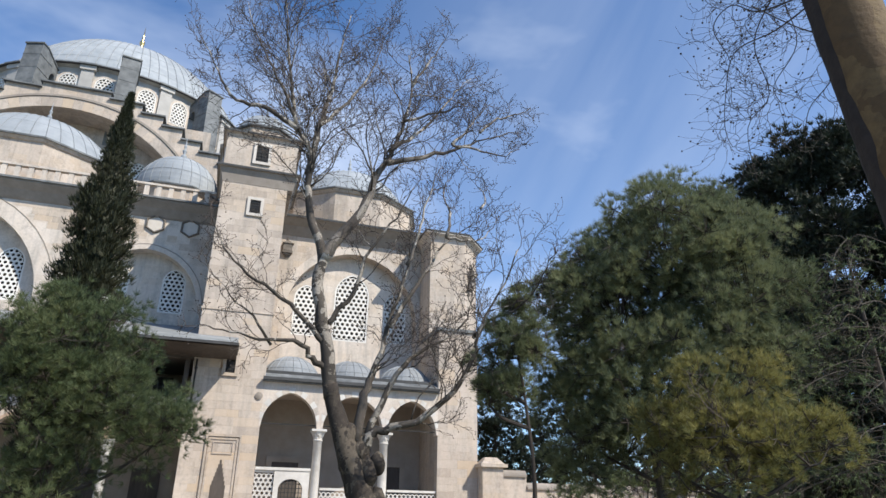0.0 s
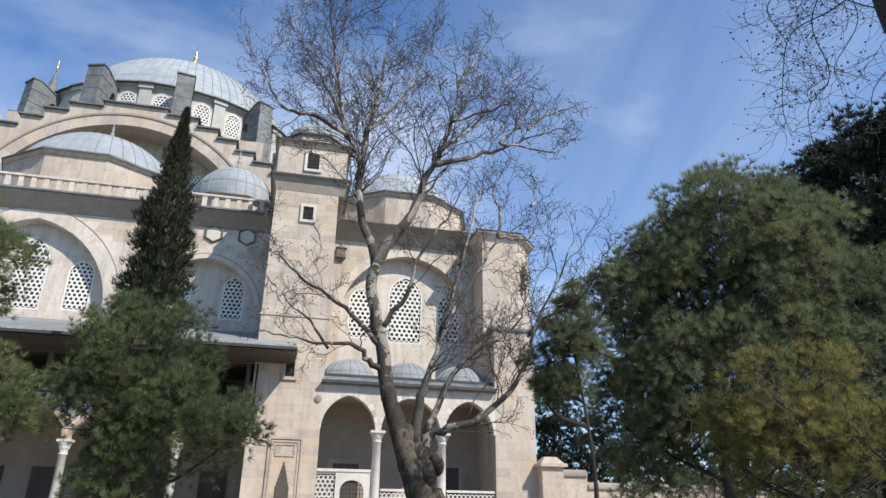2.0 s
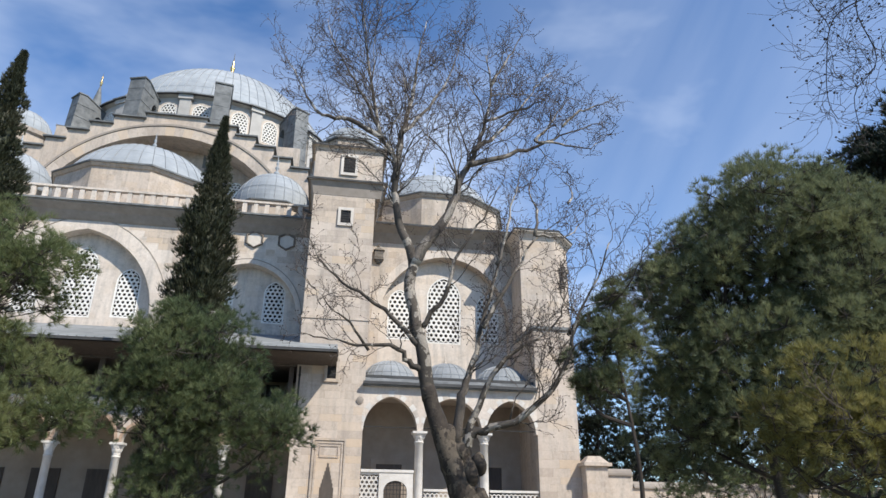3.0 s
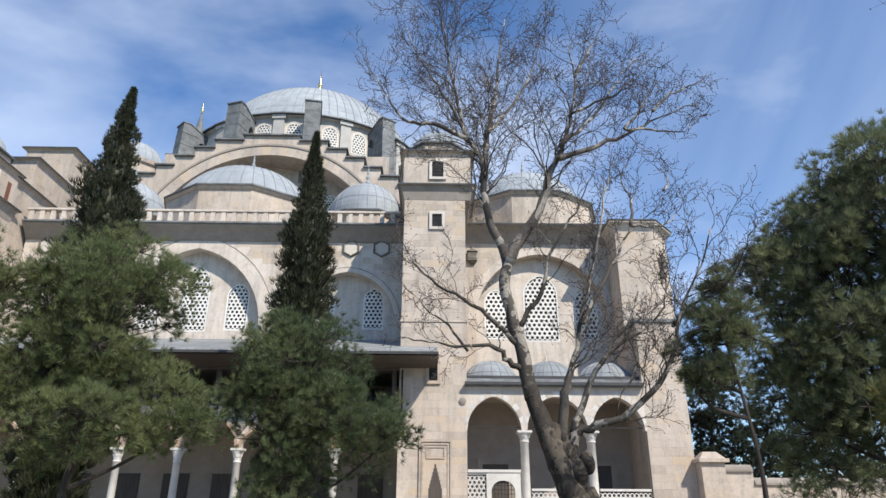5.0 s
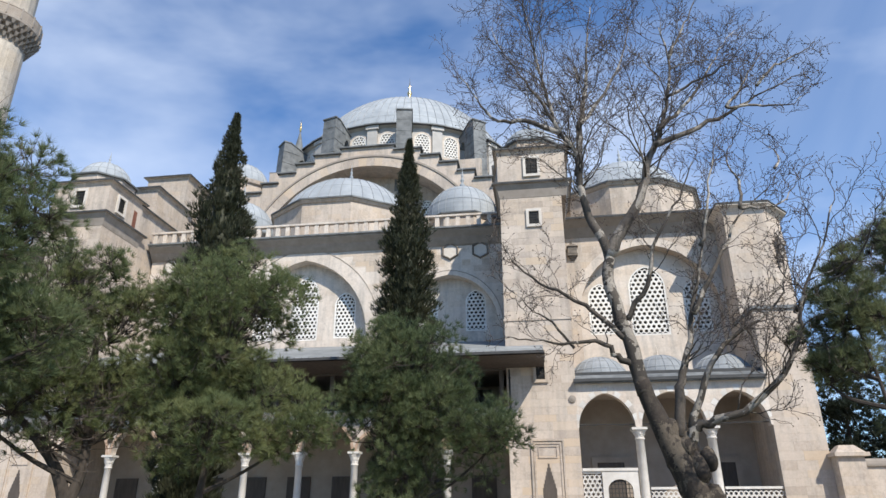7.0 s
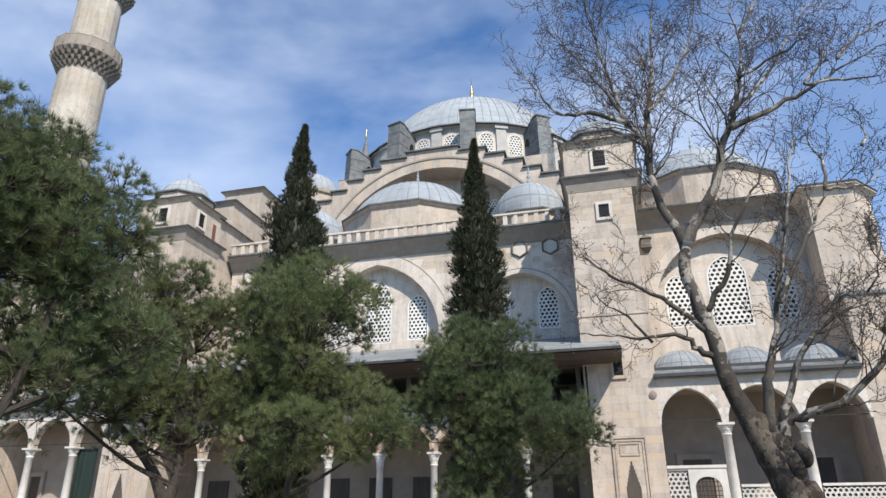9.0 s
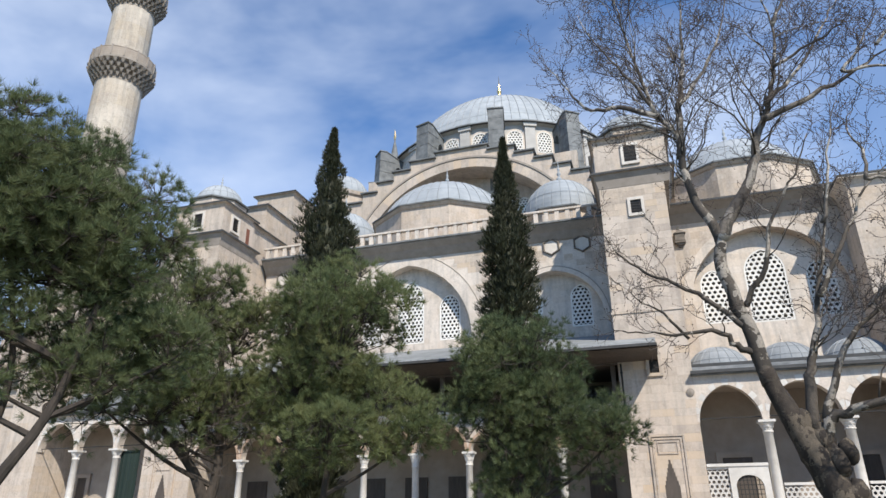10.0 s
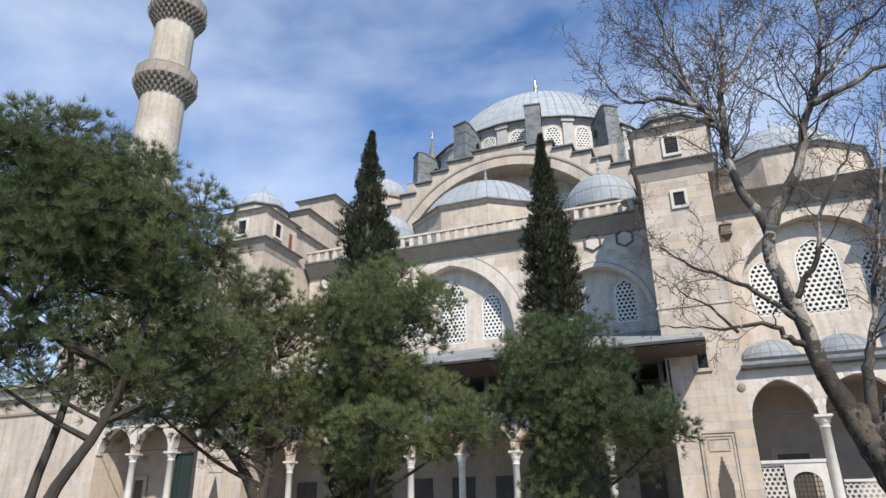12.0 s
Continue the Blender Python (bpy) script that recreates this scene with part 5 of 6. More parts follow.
def sprout(tb, rng, pts, r0, r1, level, density, ends, reach=1.0, first=0.25, fine=0.0055, crook=0.36, up=0.06, thick=None):
    """Side branches on a branch, down to twigs; collects the twig ends."""
    n = len(pts)
    length = sum((b - a).length for a, b in zip(pts, pts[1:]))
    count = max(3, int(length * density))
    for c in range(count):
        u = first + (1 - first) * (c + rng.random()) / count
        i = min(int(u * (n - 1)), n - 2)
        p = pts[i].lerp(pts[i + 1], u * (n - 1) - i)
        d = (pts[i + 1] - pts[i]).normalized()
        side = rand_dir(rng)
        side = (side - d * side.dot(d)).normalized()
        nd = (d * rng.uniform(0.5, 1.0) + side * rng.uniform(0.6, 1.0) + Vector((0, 0, 0.25))).normalized()
        r = (r0 + (r1 - r0) * u) * rng.uniform(0.3, 0.5)
        L = (length * rng.uniform(0.28, 0.5) * (1.15 - 0.5 * u)) * reach
        L = max(0.22, min(L, 2.6))
        if level > 0:
            q = wander(rng, p, nd, L, crook, up, 6)
            r = max(r, fine * 1.2)
            (thick if thick and r > 0.014 else tb).add(q, r, max(fine * 0.8, r * 0.3), 5 if r > 0.014 else 3)
            sprout(tb, rng, q, r, max(fine * 0.8, r * 0.3), level - 1, density * 1.35, ends, reach, 0.3, fine, crook, up, thick)
        else:
            L = rng.uniform(0.14, 0.4)
            q = wander(rng, p, nd, L, crook, up, 3)
            tb.add(q, fine, fine * 0.55, 3)
            ends.append(q[-1])


def bud_mesh(ends, size, rng):
    v, f = [], []
    for e in ends:
        b = len(v)
        s = size * rng.uniform(0.6, 1.3)
        for o in ((s, 0, 0), (-s, 0, 0), (0, s, 0), (0, -s, 0), (0, 0, s), (0, 0, -s)):
            v.append((e.x + o[0], e.y + o[1], e.z + o[2]))
        f += [(b + i, b + j, b + k) for i, j, k in ((0, 2, 4), (2, 1, 4), (1, 3, 4), (3, 0, 4), (2, 0, 5), (1, 2, 5), (3, 1, 5), (0, 3, 5))]
    return v, f


def needle_mesh(centres, dirs, count, length, width, spread, rng, droop=0.0):
    """Tufts of thin needles: one slim triangle each."""
    c = np.repeat(np.array(centres), count, axis=0)
    d = np.repeat(np.array(dirs), count, axis=0)
    m = len(c)
    rd = rng.normal(size=(m, 3))
    rd /= np.linalg.norm(rd, axis=1)[:, None]
    d = d + rd * spread
    d[:, 2] -= droop
    d /= np.linalg.norm(d, axis=1)[:, None]
    L = length * rng.uniform(0.6, 1.15, size=(m, 1))
    sd = np.cross(d, rng.normal(size=(m, 3)))
    sd /= np.linalg.norm(sd, axis=1)[:, None] + 1e-9
    base = c + rd * length * 0.12
    v = np.empty((m, 3, 3))
    v[:, 0] = base - sd * width / 2
    v[:, 1] = base + sd * width / 2
    v[:, 2] = base + d * L
    return v.reshape(-1, 3)


def tri_part(name, verts, material, parent, label=""):
    me = bpy.data.meshes.new(name)
    n = len(verts)
    me.vertices.add(n)
    me.vertices.foreach_set("co", verts.astype(np.float32).ravel())
    me.loops.add(n)
    me.loops.foreach_set("vertex_index", np.arange(n, dtype=np.int32))
    me.polygons.add(n // 3)
    me.polygons.foreach_set("loop_start", np.arange(0, n, 3, dtype=np.int32))
    me.update(calc_edges=True)
    me.validate()
    me.materials.append(material)
    ob = new(name, me)
    ob.parent = parent
    tagged(ob, label, kind="stuff")
    return ob


def build_pine(label, foot, trunk_top, trunk_r, lobes, material, seed, tufts=32, clump=0.7, needle=0.2, bare=0.0, lean=(0, 0), fork=None, brush=34, width=0.0115, fill=1.2):
    """A pine: leaning trunk, limbs to every foliage clump, clumps of needle tufts filling uneven lobes (x, y, z, rx, ry, rz, clumps)."""
    rng = random.Random(seed)
    nr = np.random.default_rng(seed)
    tree = tagged(new("pine_tree"), label, "pine tree", "garden pines")
    tb = Tubes()
    top = foot + Vector((lean[0], lean[1], trunk_top))
    mid = foot.lerp(top, 0.5) + Vector((rng.uniform(-0.2, 0.2), rng.uniform(-0.2, 0.2), 0))
    stem = smooth_path([foot, foot + Vector((lean[0] * 0.12, lean[1] * 0.12, trunk_top * 0.25)), mid, top], 6)
    tb.add(stem, trunk_r, trunk_r * 0.3, 10, 0.06, rng)
    if fork:
        f2 = [foot + Vector(p) for p in fork]
        tb.add(smooth_path(f2, 5), trunk_r * 0.75, trunk_r * 0.25, 9, 0.06, rng)
    part("trunk", tb.out(), M_BARK_PINE, tree)
    limbs, dry = Tubes(), Tubes()
    cs, ds = [], []
    dead = []
    for x, y, z, rx, ry, rz, n in lobes:
        lc = Vector((foot.x + x, foot.y + y, z))
        hub = lc - Vector((0, 0, rz * 0.35))
        s = min(stem, key=lambda q: abs(q.z - (hub.z - 0.6 * (hub - q).xy.length)))
        m1 = s.lerp(hub, 0.5) + Vector((0, 0, -0.06 * (hub - s).length)) + rand_dir(rng) * 0.15
        limbs.add(smooth_path([s, m1, hub], 4), 0.035 + 0.014 * (hub - s).length, 0.025, 6)
        for i in range(int(n * fill)):
            # clump centres mostly near the lobe's surface, fewer at the underside
            d = rand_dir(rng)
            if d.z < -0.3 and rng.random() < 0.5:
                d.z = -d.z
            rad = rng.uniform(0.08, 1.0) ** 0.42
            c = lc + Vector((d.x * rx, d.y * ry, d.z * rz)) * rad
            br = smooth_path([hub, hub.lerp(c, 0.5) + rand_dir(rng) * 0.12 - Vector((0, 0, 0.05)), c], 3)
            limbs.add(br, 0.022, 0.008, 4)
            cr = clump * rng.uniform(0.65, 1.2)
            if rng.random() < bare:
                q = wander(rng, c, (c - hub).normalized(), cr, 0.4, 0.0, 4)
                dry.add(q, 0.012, 0.004, 3)
                sprout(dry, rng, br[len(br) // 2:] + q, 0.014, 0.006, 1, 5, dead, 0.5)
                continue
            out = (c - lc).normalized() if (c - lc).length > 0.01 else Vector((0, 0, 1))
            for j in range(tufts):
                # shoots fan out and up from the end of the branch, a brush of needles on each
                e = (rand_dir(rng) + out * 0.45 + Vector((0, 0, 0.25))).normalized()
                pr = cr * rng.uniform(0.45, 1.05)
                tip = c + Vector((e.x, e.y, e.z * 0.9)) * pr
                od = (e * 0.8 + Vector((0, 0, 0.6))).normalized()
                cs.append(tuple(tip))
                ds.append(tuple(od))
                if j % 3 == 0:
                    limbs.add([c, c.lerp(tip, 0.55) - Vector((0, 0, 0.04)), tip], 0.011, 0.005, 3)
    tagged(part("branch_mass", limbs.out(), M_BARK_PINE, tree), kind="stuff")
    if dry.v:
        tagged(part("dead_twig_mass", dry.out(), M_TWIG, tree, "brownish dead inner twigs"), kind="stuff")
    tri_part("crown", needle_mesh(cs, ds, brush, needle, width, 0.85, nr), material, tree)
    return tree


def build_cypress(label, foot, height, radius, seed):
    """A columnar cypress: trunk, dark twiggy core and thousands of upright sprays with an uneven outline."""
    rng = random.Random(seed)
    nr = np.random.default_rng(seed)
    tree = tagged(new("cypress_tree"), label, "cypress tree", "garden cypresses")
    tb = Tubes()
    tb.add([foot, foot + Vector((0, 0, height * 0.5)), foot + Vector((0.05, 0, height * 0.97))], 0.26, 0.03, 10, 0.05, rng)
    part("trunk", tb.out(), M_BARK_PINE, tree)

    def rad(u):
        # u: 0 at the foot of the crown, 1 at the tip
        down = (1 - u) * height
        return min(radius * (1 + 0.02 * down), 0.04 + radius * 0.155 * down ** 1.02) * min(1.0, 0.5 + 2 * u)

    n = 15000
    u = nr.random(n) ** 1.25
    th = nr.random(n) * 2 * math.pi
    z0 = 1.0
    z = z0 + (height - z0) * u
    lump = np.array([noise.noise(Vector((math.cos(a) * 1.3 + seed, math.sin(a) * 1.3, zz * 1.15))) for a, zz in zip(th, z)])
    fine = np.array([noise.noise(Vector((math.cos(a) * 3 + seed, math.sin(a) * 3, zz * 3.0))) for a, zz in zip(th, z)])
    r = np.array([rad(q) for q in u]) * (0.9 + 0.7 * lump + 0.75 * fine) * (0.45 + 0.55 * nr.random(n) ** 0.35)
    c = np.stack([foot.x + r * np.cos(th), foot.y + r * np.sin(th), z], axis=1)
    d = np.stack([0.5 * np.cos(th), 0.5 * np.sin(th), np.ones(n)], axis=1)
    d /= np.linalg.norm(d, axis=1)[:, None]
    tip = z > height - 4.5
    tri_part("crown", np.concatenate([needle_mesh(c[~tip], d[~tip], 6, 0.28, 0.045, 0.5, nr), needle_mesh(c[tip], d[tip], 7, 0.17, 0.035, 0.45, nr)]), M_CYPRESS, tree)
    bm = bmesh.new()
    prof = [(0.05, z0)] + [(max(0.03, rad(q) * 0.5), z0 + (height - z0) * q) for q in [0.02, 0.1, 0.25, 0.4, 0.55, 0.7, 0.82, 0.92]] + [(0, height * 0.97)]
    lathe(bm, prof, foot.x, foot.y, 14)
    part("core", bm, M_CYPRESS, tree)
    return tree


def build_plane_tree():
    """The bare plane tree in front of the porch: lumpy pollarded trunk, pale limbs, a haze of twigs."""
    rng = random.Random(11)
    foot = spot(-11.8, 16.0)
    right = Vector((math.cos(radians(11.8)), -math.sin(radians(11.8)), 0))
    back = Vector((math.sin(radians(11.8)), math.cos(radians(11.8)), 0))
    tree = tagged(new("plane_tree"), "bare plane tree with mottled bark and budding twigs", "tree")
    limbs = {
        "a": ([(-0.9, 4.2), (-1.16, 5.6), (-1.47, 7.05), (-1.39, 7.8), (-1.8, 8.9), (-1.95, 9.75), (-2.0, 10.8), (-2.43, 11.6), (-2.73, 13.1), (-3.0, 14.7), (-3.25, 16.6)], 0.185, 0.03, 0.0),
        "b": ([(-0.1, 2.9), (0.13, 3.4), (0.52, 3.5), (1.31, 3.82), (1.98, 4.35), (2.42, 5.2), (2.5, 5.8), (3.0, 6.7), (3.5, 7.9)], 0.125, 0.03, -0.6),
        "c": ([(-0.26, 3.2), (-0.12, 4.3), (0.11, 5.0), (0.4, 6.05), (0.76, 7.65), (1.0, 8.8)], 0.13, 0.03, 0.4),
        "d": ([(-1.41, 7.7), (-0.89, 8.5), (-0.49, 9.2), (-0.17, 10.2), (0.17, 11.0), (0.48, 11.9), (0.72, 13.2), (0.6, 14.6)], 0.17, 0.03, 0.3),
        "e": ([(0.04, 10.6), (0.96, 10.9), (1.9, 11.35), (2.7, 11.8), (3.9, 12.3)], 0.09, 0.02, 0.5),
        "f": ([(-2.35, 11.5), (-3.3, 12.0), (-4.1, 12.1), (-4.65, 12.9), (-5.2, 13.9)], 0.085, 0.02, -0.4),
        "g": ([(-1.97, 10.1), (-1.82, 11.7), (-1.6, 13.0), (-1.48, 14.4), (-1.25, 16.1)], 0.11, 0.025, 0.5),
        "h": ([(-1.1, 4.9), (-1.39, 5.05), (-1.76, 5.45), (-2.43, 5.4), (-3.24, 5.5), (-3.9, 5.55)], 0.09, 0.02, -0.7),
        "i": ([(-1.12, 5.4), (-1.6, 5.95), (-2.28, 6.55), (-3.17, 7.1), (-3.8, 7.7), (-4.1, 8.4)], 0.08, 0.018, -0.3),
        "j": ([(-1.1, 6.0), (-0.56, 6.8), (-0.2, 7.9), (0.43, 8.75), (0.85, 9.6)], 0.075, 0.02, -0.5),
        "k": ([(0.0, 3.4), (0.6, 4.85), (1.4, 5.6), (2.24, 6.2), (2.7, 7.3)], 0.09, 0.02, 0.6),
        "dm": ([(0.17, 11.0), (0.9, 11.7), (1.6, 12.7), (2.1, 13.6), (2.6, 14.3)], 0.06, 0.015, 0.7),
        "dn": ([(1.9, 11.35), (2.4, 12.1), (2.8, 12.9), (3.3, 13.6)], 0.045, 0.012, 0.9),
        "ev": ([(1.9, 11.35), (2.6, 11.3), (3.3, 11.15), (3.9, 11.5)], 0.045, 0.012, 0.2),
        "ew": ([(2.7, 11.8), (3.2, 12.4), (3.9, 12.7), (4.3, 13.1)], 0.045, 0.012, 0.4),
        "ex": ([(0.48, 11.9), (1.2, 12.2), (1.9, 12.3), (2.6, 12.9)], 0.05, 0.012, -0.4),
        "do": ([(0.72, 13.2), (1.1, 14.0), (1.5, 14.9), (1.8, 15.8)], 0.05, 0.012, 0.5),
        "ap": ([(-2.43, 11.6), (-2.9, 12.6), (-3.5, 13.6), (-4.0, 14.9)], 0.06, 0.014, -0.8),
        "aq": ([(-1.83, 11.6), (-1.2, 12.5), (-0.7, 13.5), (-0.35, 14.8), (-0.1, 16.0)], 0.06, 0.014, 0.9),
        "r": ([(2.5, 5.8), (2.9, 6.2), (3.6, 6.5), (4.1, 7.2), (4.4, 7.9)], 0.05, 0.012, -0.9),
        "t": ([(-2.43, 5.4), (-2.9, 6.0), (-3.4, 6.4), (-4.0, 7.1)], 0.04, 0.012, -0.9),
        "u": ([(1.78, 8.5), (2.3, 8.6), (2.9, 8.9), (3.4, 9.7)], 0.045, 0.012, 0.9),
        "um": ([(1.78, 8.5), (1.9, 9.3), (1.75, 10.1), (2.1, 10.9)], 0.045, 0.012, 0.5),
        "un": ([(0.76, 7.65), (1.1, 8.7), (1.25, 9.6), (1.6, 10.4)], 0.05, 0.012, -0.3),
        "uo": ([(2.7, 9.4), (2.9, 10.0), (2.6, 10.7)], 0.035, 0.01, 0.8),
        "l": ([(0.4, 6.0), (1.07, 7.2), (1.78, 8.5), (2.7, 9.4)], 0.07, 0.018, 0.7),
    }
    tb = Tubes()
    stem = [foot + right * x + Vector((0, 0, z)) for x, z in ((0.35, -0.1), (0.22, 0.6), (0.1, 1.5), (-0.25, 2.5), (-0.55, 3.3), (-0.78, 3.9), (-0.95, 4.5))]
    tb.add(smooth_path(stem, 3), 0.46, 0.165, 16, 0.09, rng)
    # swollen pollard heads and burrs where the limbs leave the trunk
    part("trunk", tb.out(), M_BARK_PLANE, tree, "thick lumpy trunk with burrs", smooth=True)
    for x, z, r in ((-0.1, 3.0, 0.25), (0.02, 2.5, 0.29), (-0.86, 4.15, 0.15), (-0.42, 3.3, 0.22), (0.25, 1.9, 0.26), (-0.45, 2.75, 0.22), (-0.15, 2.15, 0.26), (0.3, 2.75, 0.2), (-0.62, 3.6, 0.17)):
        bm = bmesh.new()
        bmesh.ops.create_icosphere(bm, subdivisions=3, radius=r * 0.85)
        for v in bm.verts:
            k = 1 + 0.45 * noise.noise(v.co * 3.2 + Vector((x * 7, z * 5, 0))) + 0.2 * noise.noise(v.co * 9)
            v.co.z *= 1.5
            v.co = v.co * k + foot + right * x + Vector((0, 0, z)) - back * 0.02
        part("burr", bm, M_BARK_PLANE, tree, smooth=True)
    tw, br = Tubes(), Tubes()
    ends = []
    for key, (pl, r0, r1, lean) in limbs.items():
        n = len(pl)
        pts = [foot + right * x + Vector((0, 0, z)) + back * (lean * 1.6 * i / n) for i, (x, z) in enumerate(pl)]
        sp = smooth_path(pts, 4)
        # crooked limbs: small kinks that grow as the limb thins
        kink = min(0.065, 0.009 / r0)
        sp = [sp[0]] + [p + rand_dir(rng) * rng.uniform(0.3, 1.0) * kink for p in sp[1:-1]] + [sp[-1]]
        lt = Tubes()
        lt.add(sp, r0, r1 * 0.5, 10, 0.05, rng)
        part("limb", lt.out(), M_LIMB_HIGH if pl[0][1] > 7.5 else M_LIMB, tree, smooth=True)
        big = key[0] in "adefg"
        sprout(tw, rng, sp, r0 * 0.5, r1, 2, 3.8 if big else 3.3, ends, 0.85, 0.42 if key == "a" else 0.28, 0.0065, 0.5, 0.05, br)
    tagged(part("branch_mass", br.out(), M_LIMB, tree, smooth=True), kind="stuff")
    tagged(part("twig_mass", tw.out(), M_TWIG, tree), kind="stuff")
    tagged(part("bud_mass", bud_mesh(rng.sample(ends, min(len(ends), 11000)), 0.017, rng), M_TWIG, tree), kind="stuff")


def build_near_tree():
    """The leaning plane trunk close to the path, with hanging twigs that carry seed balls."""
    rng = random.Random(5)
    tree = tagged(new("plane_tree"), "leaning brown plane trunk beside the path with seed balls", "tree")
    tb = Tubes()
    pts = [Vector(p) for p in ((5.05, 2.75, -0.2), (4.9, 2.85, 1.2), (4.80, 2.94, 2.6), (4.71, 3.03, 3.7), (4.65, 3.12, 4.8), (4.60, 3.20, 5.9), (4.52, 3.32, 8.2))]
    tb.add(smooth_path(pts, 6), 0.33, 0.25, 28, 0.025, rng)
    part("trunk", tb.out(), M_BARK_NEAR, tree, "thick smooth brown trunk with bark plates", smooth=True)
    tw = Tubes()
    ends = []
    for az, el, d in ((-44.2, 33.5, 6.4), (-44.6, 28.5, 6.8), (-46.0, 25.5, 6.2), (-46.5, 38, 6.6), (-49, 31, 6.0), (-50, 27.0, 6.5), (-48, 36, 7.0)):
        tip = spot(az, d) + Vector((0, 0, 1.6 + d * math.tan(radians(el))))
        start = Vector((4.42, 3.25, 6.0 + rng.uniform(-0.9, 1.4)))
        mid = start.lerp(tip, 0.5) + Vector((0, 0.1, 0.35)) + rand_dir(rng) * 0.25
        sp = smooth_path([start, start.lerp(mid, 0.5) + rand_dir(rng) * 0.15, mid, mid.lerp(tip, 0.35) + rand_dir(rng) * 0.16, mid.lerp(tip, 0.7) + rand_dir(rng) * 0.14, tip], 5)
        tw.add(sp, 0.008, 0.003, 6)
        sprout(tw, rng, sp, 0.007, 0.003, 2, 4.2, ends, 0.34, 0.15, 0.0024, 0.5, -0.03)
    tagged(part("twig_mass", tw.out(), M_TWIG_DARK, tree), kind="stuff")
    tagged(part("seed_ball_mass", bud_mesh(rng.sample(ends, min(420, len(ends))), 0.012, rng), M_TWIG_DARK, tree), kind="stuff")
    # strip of old dark bark along the flank of the trunk
    axis = smooth_path(pts, 6)
    v, f = [], []
    m = 9
    for i, p in enumerate(axis):
        r = 0.25 + (0.33 - 0.25) * (1 - i / (len(axis) - 1)) ** 1.2 + 0.018
        wob = noise.noise(Vector((i * 0.35, 2.0, 0))) * 0.3
        for k in range(m):
            t = 1.9 + (1.15 + wob) * k / (m - 1)
            q = r + (0.012 * noise.noise(Vector((i * 0.8, k * 0.9, 5))) if 0 < k < m - 1 else -0.03)
            v.append((p.x + q * math.cos(t), p.y + q * math.sin(t), p.z))
    for i in range(len(axis) - 1):
        for k in range(m - 1):
            f.append((i * m + k, i * m + k + 1, (i + 1) * m + k + 1, (i + 1) * m + k))
    part("bark_plate", (v, f), M_BARK_DARK, tree, "rough old dark bark", smooth=True)
    st = Tubes()
    st.add([Vector((4.6, 3.2, 5.85)), Vector((4.38, 3.36, 6.1)), Vector((4.3, 3.42, 6.6))], 0.14, 0.12, 12, 0.06, rng)
    part("stub", st.out(), M_BARK_NEAR, tree, smooth=True)


def lobe(foot, bearing, d, z, rx, rz, n, ry=None):
    p = spot(bearing, d) - foot
    return (p.x, p.y, z, rx, ry or rx * 0.85, rz, n)


